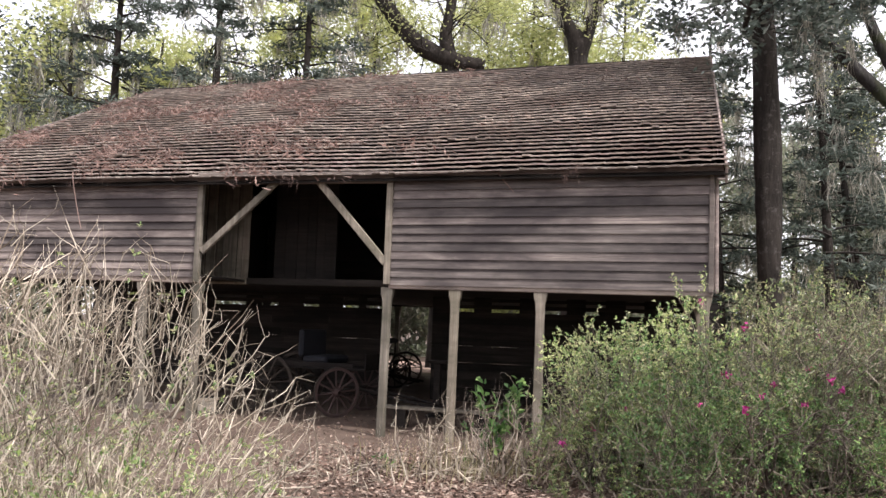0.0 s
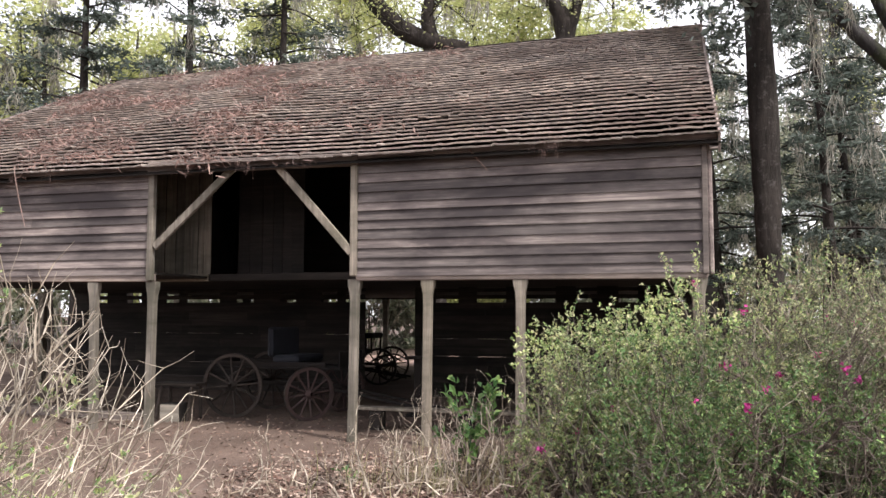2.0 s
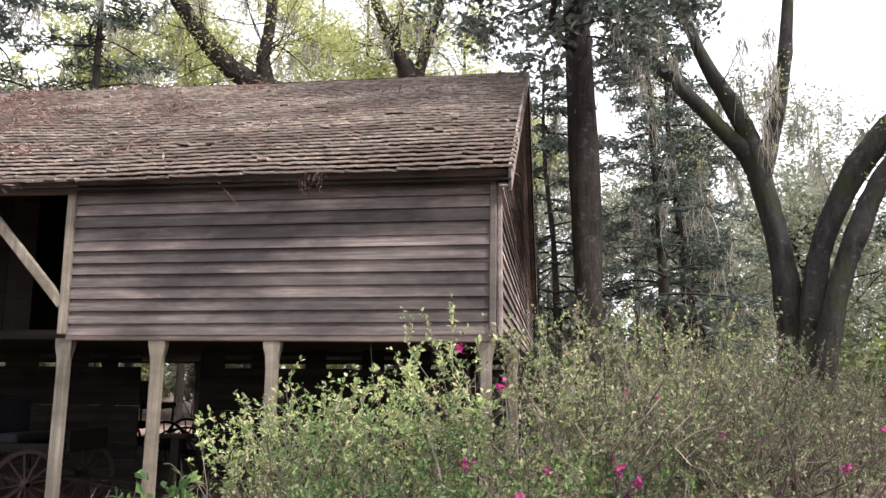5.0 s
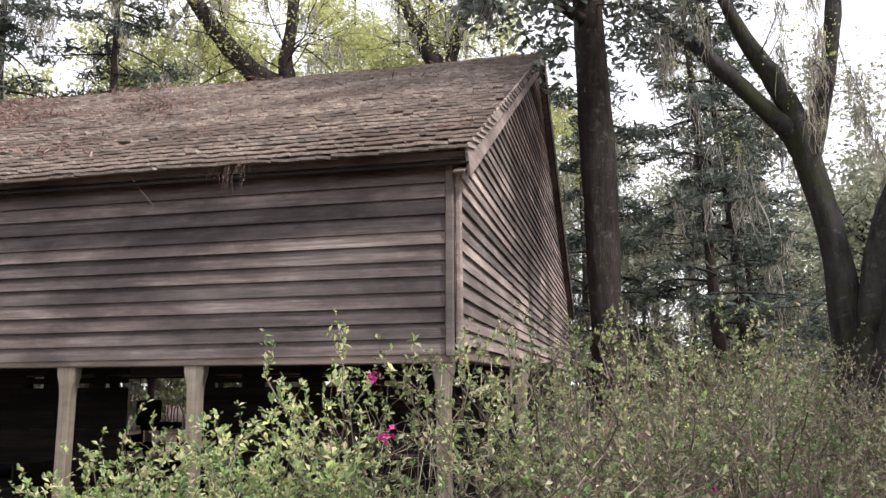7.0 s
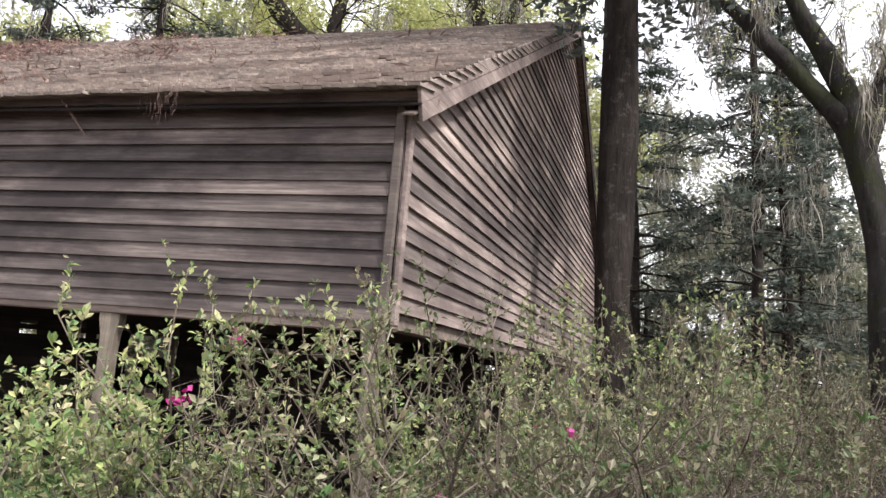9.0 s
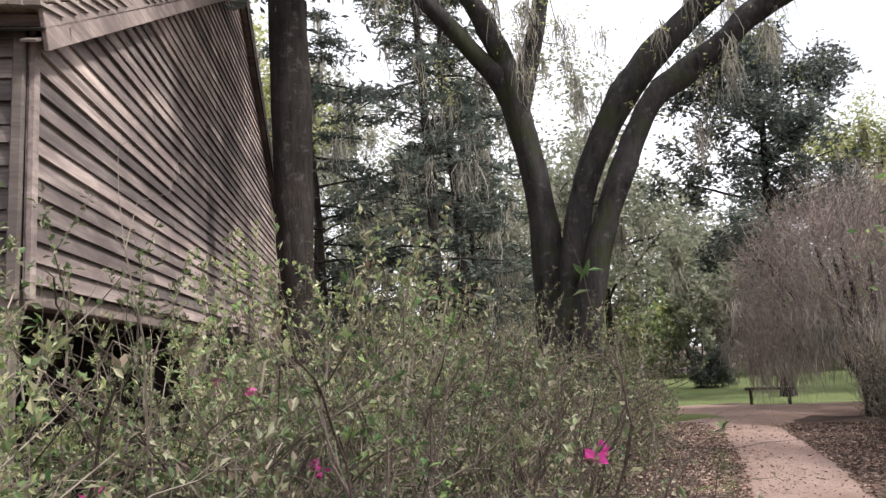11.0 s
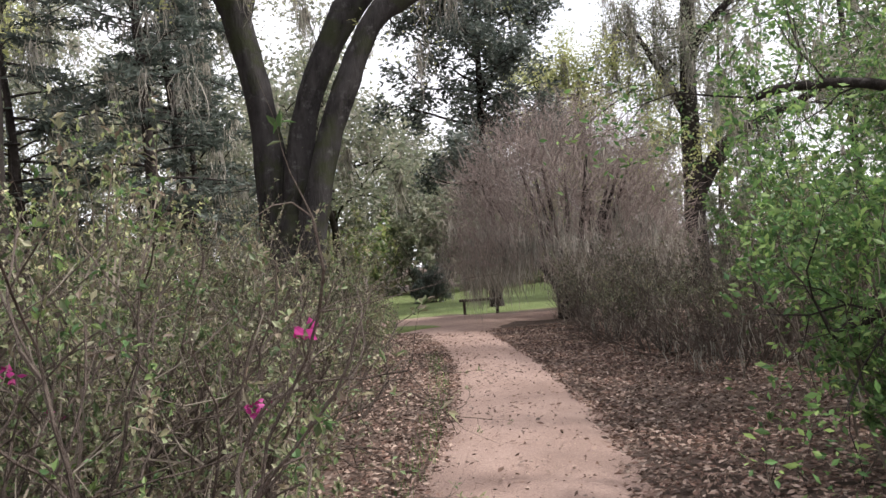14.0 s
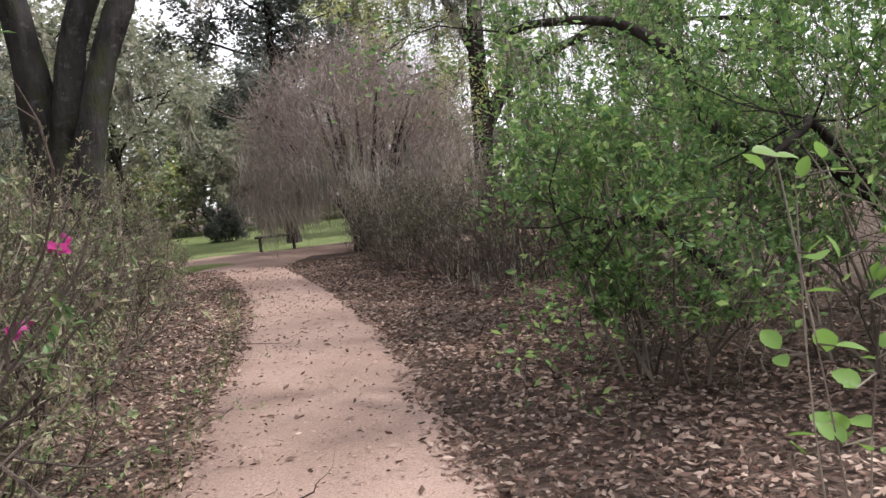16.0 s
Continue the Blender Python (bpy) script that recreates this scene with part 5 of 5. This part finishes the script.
# mossy tree arching over the green shrubs
ARCH = [
    [(11.0, 7.0, 0.1, 0.09), (10.75, 7.2, 0.8, 0.075), (10.35, 7.75, 1.45, 0.055), (10.05, 8.38, 1.75, 0.05), (9.98, 8.58, 2.26, 0.045), (9.82, 8.96, 2.6, 0.04), (9.58, 9.43, 2.68, 0.03), (9.43, 9.66, 2.63, 0.02)],
    [(10.85, 7.1, 0.9, 0.06), (10.6, 7.0, 1.9, 0.05), (10.0, 6.95, 2.65, 0.04), (9.3, 7.25, 3.15, 0.028), (8.75, 7.7, 3.3, 0.012)],
    [(10.8, 7.15, 1.1, 0.05), (10.9, 6.6, 2.2, 0.042), (10.7, 6.1, 2.95, 0.034), (10.2, 5.8, 3.35, 0.015)],
    [(10.45, 7.6, 1.4, 0.045), (9.7, 7.7, 1.75, 0.03), (9.1, 7.6, 1.7, 0.022), (8.6, 7.75, 1.5, 0.01)],
    [(9.3, 8.1, 0.83, 0.04), (9.13, 8.54, 1.25, 0.04), (9.03, 8.76, 1.23, 0.03), (8.91, 8.99, 1.15, 0.01)],
]
tree("mossy_tree", "small dark tree arching over the green shrubs, hung with moss", ARCH, 280, BARK, BRIGHT, 7, 0.05, 0.7, 0.009, (3, 3), 8, 0.5, 0.3, 34, 0.12, sides=7, moss_w=0.006)
tr = sway(19.6, 10.4, 9.0, 0.24, 285)
tree("spring_oak", "mossy oak in bright spring leaf beyond the green shrubs", [tr] + forks(tr, 286, 18, 3.9, 0.15, 0.3), 287, BARK, AZALEA_GREEN, 8, 0.11, 1.3, 0.02, (3, 3), 60, 1.3, 0.3, 90, 0.2, sides=8, moss_w=0.02)
# thickets that close the view between the trees
lr = np.random.default_rng(290)
for k in range(30):
    ang, dist = radians(-46 + k * 4.4 + lr.uniform(-1.5, 1.5)), lr.uniform(40, 50)
    tx, ty = 3 + dist * math.sin(ang), 5 + dist * math.cos(ang)
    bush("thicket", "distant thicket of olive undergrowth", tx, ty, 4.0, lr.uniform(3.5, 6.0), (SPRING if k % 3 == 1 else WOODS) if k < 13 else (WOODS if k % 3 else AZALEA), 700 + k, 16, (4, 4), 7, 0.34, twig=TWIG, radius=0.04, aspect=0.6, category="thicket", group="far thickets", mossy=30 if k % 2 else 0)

# young trees in yellow-green leaf behind the barn
for k, (tx, ty, h) in enumerate(((-15, 38, 15), (-9.5, 42, 19), (-5, 40, 19.5), (0.5, 43, 21), (2.6, 39, 19), (7.5, 42, 19), (11.5, 44, 15), (16, 42, 11), (20, 46, 9), (18, 38, 8))):
    tr = sway(tx, ty, h, 0.2, 800 + k)
    tree("spring_tree", "slender tree in young yellow-green leaf behind the barn", [tr] + forks(tr, 810 + k, 12, 3.4, 0.45, 0.4), 820 + k, BARK, SPRING if tx < 9 else WOODS, 8, 0.23, 1.4, 0.016, (3, 2), 10, 1.6, 0.45, 52 if tx < 9 else 26, 0.36, group="spring trees", sides=6, moss_w=0.045)

# far woods
lr = np.random.default_rng(300)
count = 0
while count < 34:
    ang, dist = radians(lr.uniform(-42, 82)), lr.uniform(40, 75)
    tx, ty = 3 + dist * math.sin(ang), 5 + dist * math.cos(ang)
    deg = math.degrees(ang)
    h = lr.uniform(11, 19)
    if 10 < deg < 36:
        h = lr.uniform(7, 12)
    if 36 < deg < 56:
        h = lr.uniform(5, 8)
    tr = sway(tx, ty, h, 0.24, 310 + count, (lr.normal(), lr.normal()))
    kind = lr.random()
    mat, nm = (SPRING, "young yellow-green leaves") if kind < 0.45 and deg < 8 else ((WOODS, "thin olive foliage and moss") if kind < 0.8 else (CEDAR, "dark evergreen foliage"))
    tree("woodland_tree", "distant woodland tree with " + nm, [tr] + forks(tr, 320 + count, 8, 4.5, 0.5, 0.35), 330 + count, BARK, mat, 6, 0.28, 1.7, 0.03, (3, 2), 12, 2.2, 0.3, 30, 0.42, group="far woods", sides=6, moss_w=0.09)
    count += 1

# farther trees that veil the skyline, haze carried by their pale leaf colour
for k in range(26):
    ang, dist = radians(-40 + k * 3.2 + lr.uniform(-1.2, 1.2)), lr.uniform(48, 62)
    tx, ty = 3 + dist * math.sin(ang), 5 + dist * math.cos(ang)
    tr = sway(tx, ty, lr.uniform(13, 19) if k < 24 else 9, 0.2, 910 + k, (lr.normal(), lr.normal()))
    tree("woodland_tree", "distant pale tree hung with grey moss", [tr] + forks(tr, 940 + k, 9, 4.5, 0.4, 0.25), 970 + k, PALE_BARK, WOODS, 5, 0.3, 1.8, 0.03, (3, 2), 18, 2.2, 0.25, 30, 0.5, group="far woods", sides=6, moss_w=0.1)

# dark round shrub and garden bench by the lawn
bush("evergreen_shrub", "round dark evergreen shrub on the lawn", 23.9, 32.1, 0.9, 1.6, MAGNOLIA, 400, 40, (4, 4), 7, 0.12, category="shrub")


def garden_bench(m):
    g = thing("garden_bench", m, "plain dark plank bench at the lawn's edge", "bench")
    part("seat", bevelled("seat", (-0.6, -0.17, 0.38), (0.6, 0.17, 0.45), WHEELWOOD, 0.01), g)
    for x in (-0.46, 0.46):
        part("leg", bevelled("leg", (x - 0.04, -0.14, 0.0), (x + 0.04, 0.14, 0.38), WHEELWOOD, 0.01), g)
    return g


garden_bench(pose(19.4, 24.1, 0.22, 0, 0, -40))

# fallen leaves along the path and before the barn
def litter(name, n, place, size, label, seed, mat=LITTER, lift=0.0):
    lr = np.random.default_rng(seed)
    p = place(lr, n)
    z = gz(p[:, 0], p[:, 1]) + lr.uniform(0.0, 0.035, len(p)) + lift
    v, f = leaves(np.stack([p[:, 0], p[:, 1], z], 1), size, 0.5, 0, 0.4, lr)
    # lay them nearly flat
    c = v.reshape(-1, 4, 3).mean(1, keepdims=True)
    q = v.reshape(-1, 4, 3) - c
    q[:, :, 2] *= 0.55
    return tagged(new(name, mesh_of(name, (c + q).reshape(-1, 3), f, mat)), label, "leaves", kind="stuff")


LINE = smooth_line(WALK_LINE)


def beside(lo, hi, y0, y1, sign):
    def place(lr, n):
        keep = LINE[(LINE[:, 1] > y0) & (LINE[:, 1] < y1)]
        t = np.gradient(keep, axis=0)
        t /= np.linalg.norm(t, axis=1, keepdims=True)
        k = lr.uniform(0, len(keep) - 1.001, n)
        i = k.astype(int)
        c = keep[i] + (keep[i + 1] - keep[i]) * (k - i)[:, None]
        nrm = np.stack([t[i, 1], -t[i, 0]], 1) * sign
        off = lo + (hi - lo) * lr.beta(1.1, 1.7, n)
        return c + nrm * off[:, None]
    return place


litter("leaf_litter", 95000, beside(0.55, 5.5, 3.0, 20.5, 1), 0.058, "drift of dry brown oak leaves beside the path", 501)
litter("leaf_litter", 40000, beside(0.55, 2.8, 3.0, 21.0, -1), 0.058, "drift of dry brown oak leaves beside the path", 502)
litter("leaf_litter", 14000, beside(0.6, 4.5, -6.0, 3.2, 1), 0.058, "scattered dry brown leaves beside the path", 507)
litter("leaf_litter", 14000, beside(0.6, 4.5, -6.0, 3.2, -1), 0.058, "scattered dry brown leaves beside the path", 508)
litter("leaf_litter", 700, beside(-0.8, 0.8, 4.0, 20.0, 1), 0.06, "few dry leaves on the sandy path", 503, lift=0.05)
litter("leaf_flecks", 5200, beside(-0.8, 0.8, 4.0, 20.0, 1), 0.03, "small dark leaf flecks on the sandy path", 506, lift=0.045)
litter("leaf_litter", 22000, lambda lr, n: np.stack([lr.triangular(-2.0, 1.2, 4.5, n), lr.triangular(7.5, 10.6, 12.4, n)], 1), 0.068, "dry reddish leaves strewn before the barn", 504, lift=0.025)
litter("leaf_litter", 5000, lambda lr, n: np.stack([lr.uniform(-9, 3, n), lr.uniform(10.5, 16, n)], 1), 0.06, "dry leaves strewn over the barn yard", 505, lift=0.02)


def tufts(name, n, place, height, mat, label, seed, width=0.008):
    lr = np.random.default_rng(seed)
    p = place(lr, n)
    z = gz(p[:, 0], p[:, 1]) - 0.01
    v, f = strands(np.stack([p[:, 0], p[:, 1], 0 * z], 1), height, width, lr, 3)
    v[:, 2] = -v[:, 2] + np.repeat(z, 8)
    return tagged(new(name, mesh_of(name, v, f, mat)), label, "grass", kind="stuff")


tufts("dry_grass", 500, lambda lr, n: np.stack([lr.normal(-2.0, 0.9, n), lr.normal(4.5, 0.6, n)], 1), 0.6, DRYGRASS, "tall dry grass round the bare bush", 511, 0.006)
tufts("dry_grass", 350, lambda lr, n: np.stack([lr.normal(0.6, 0.6, n), lr.normal(10.4, 0.3, n)], 1), 0.55, DRYGRASS, "dry grass before the barn posts", 512)
tufts("green_grass", 900, lambda lr, n: beside(0.7, 1.0, 6.0, 17.0, -1)(lr, n), 0.12, BRIGHT, "short green grass along the path's edge", 513)


def sapling(x, y):
    """A young broadleaf plant: thin stems, and oval leaves in twos and threes, each a piece of its own."""
    lr = np.random.default_rng(602)
    g = thing("broadleaf_sapling", pose(x, y, float(gz(x, y))), "thin sapling with large round light-green leaves beside the path", "sapling")
    spots, P0, P1 = [], [], []
    for k in range(5):
        top = np.array([lr.uniform(-0.16, 0.3), lr.uniform(-0.2, 0.16), lr.uniform(1.0, 1.42)])
        foot = np.array([lr.normal() * 0.05, lr.normal() * 0.05, 0.0])
        bow = np.append(lr.normal(size=2) * 0.06, 0)
        line = [foot + (top - foot) * q + bow * math.sin(math.pi * q) for q in np.linspace(0, 1, 9)]
        P0 += line[:-1]
        P1 += line[1:]
        for q in (0.6, 0.74, 0.87, 1.0):
            c = foot + (top - foot) * q + bow * math.sin(math.pi * q)
            for j in range(lr.integers(1, 4)):
                e = c + lr.normal(size=3) * np.array([0.035, 0.035, 0.018])
                P0.append(c)
                P1.append(e)
                spots.append(e)
    tagged(part("stem", mesh_of("stem", *tubes(P0, P1, np.full(len(P0), 0.0024), np.full(len(P0), 0.0016), sides=5), TWIG), g), kind="stuff")
    # an oval blade, pointed, folded along its midrib and curled at the tip
    half = [(0.0, 0.0), (0.008, 0.014), (0.022, 0.024), (0.04, 0.025), (0.056, 0.015), (0.068, 0.0)]
    rib = [(u, 0.0, -0.9 * u * u * 2.2) for u, w in half]
    V = rib + [(u, w, 0.25 * w - 2.0 * u * u) for u, w in half[1:-1]] + [(u, -w, 0.25 * w - 2.0 * u * u) for u, w in half[1:-1]]
    F = []
    for o, flip in ((5, 1), (9, -1)):
        for i in range(5):
            a, b = (i if i == 0 else o + i), (o + i + 1 if i < 4 else 5)
            tri = [(i, i + 1, b)] + ([(i, b, a)] if i > 0 else [])
            F += [t if flip < 0 else t[::-1] for t in tri if len(set(t)) == 3]
    me = smooth(mesh_of("leaf", V, F, ROUNDLEAF))
    for p in spots:
        lf = part("leaf", me, g)
        k = lr.uniform(0.5, 0.95)
        lf.matrix_local = pose(*p, lr.uniform(-35, 35), lr.uniform(-75, 15), lr.uniform(0, 360)) @ Matrix.Diagonal((k, k * lr.uniform(0.8, 1.15), k, 1))
    return g


sapling(6.06, 6.76)
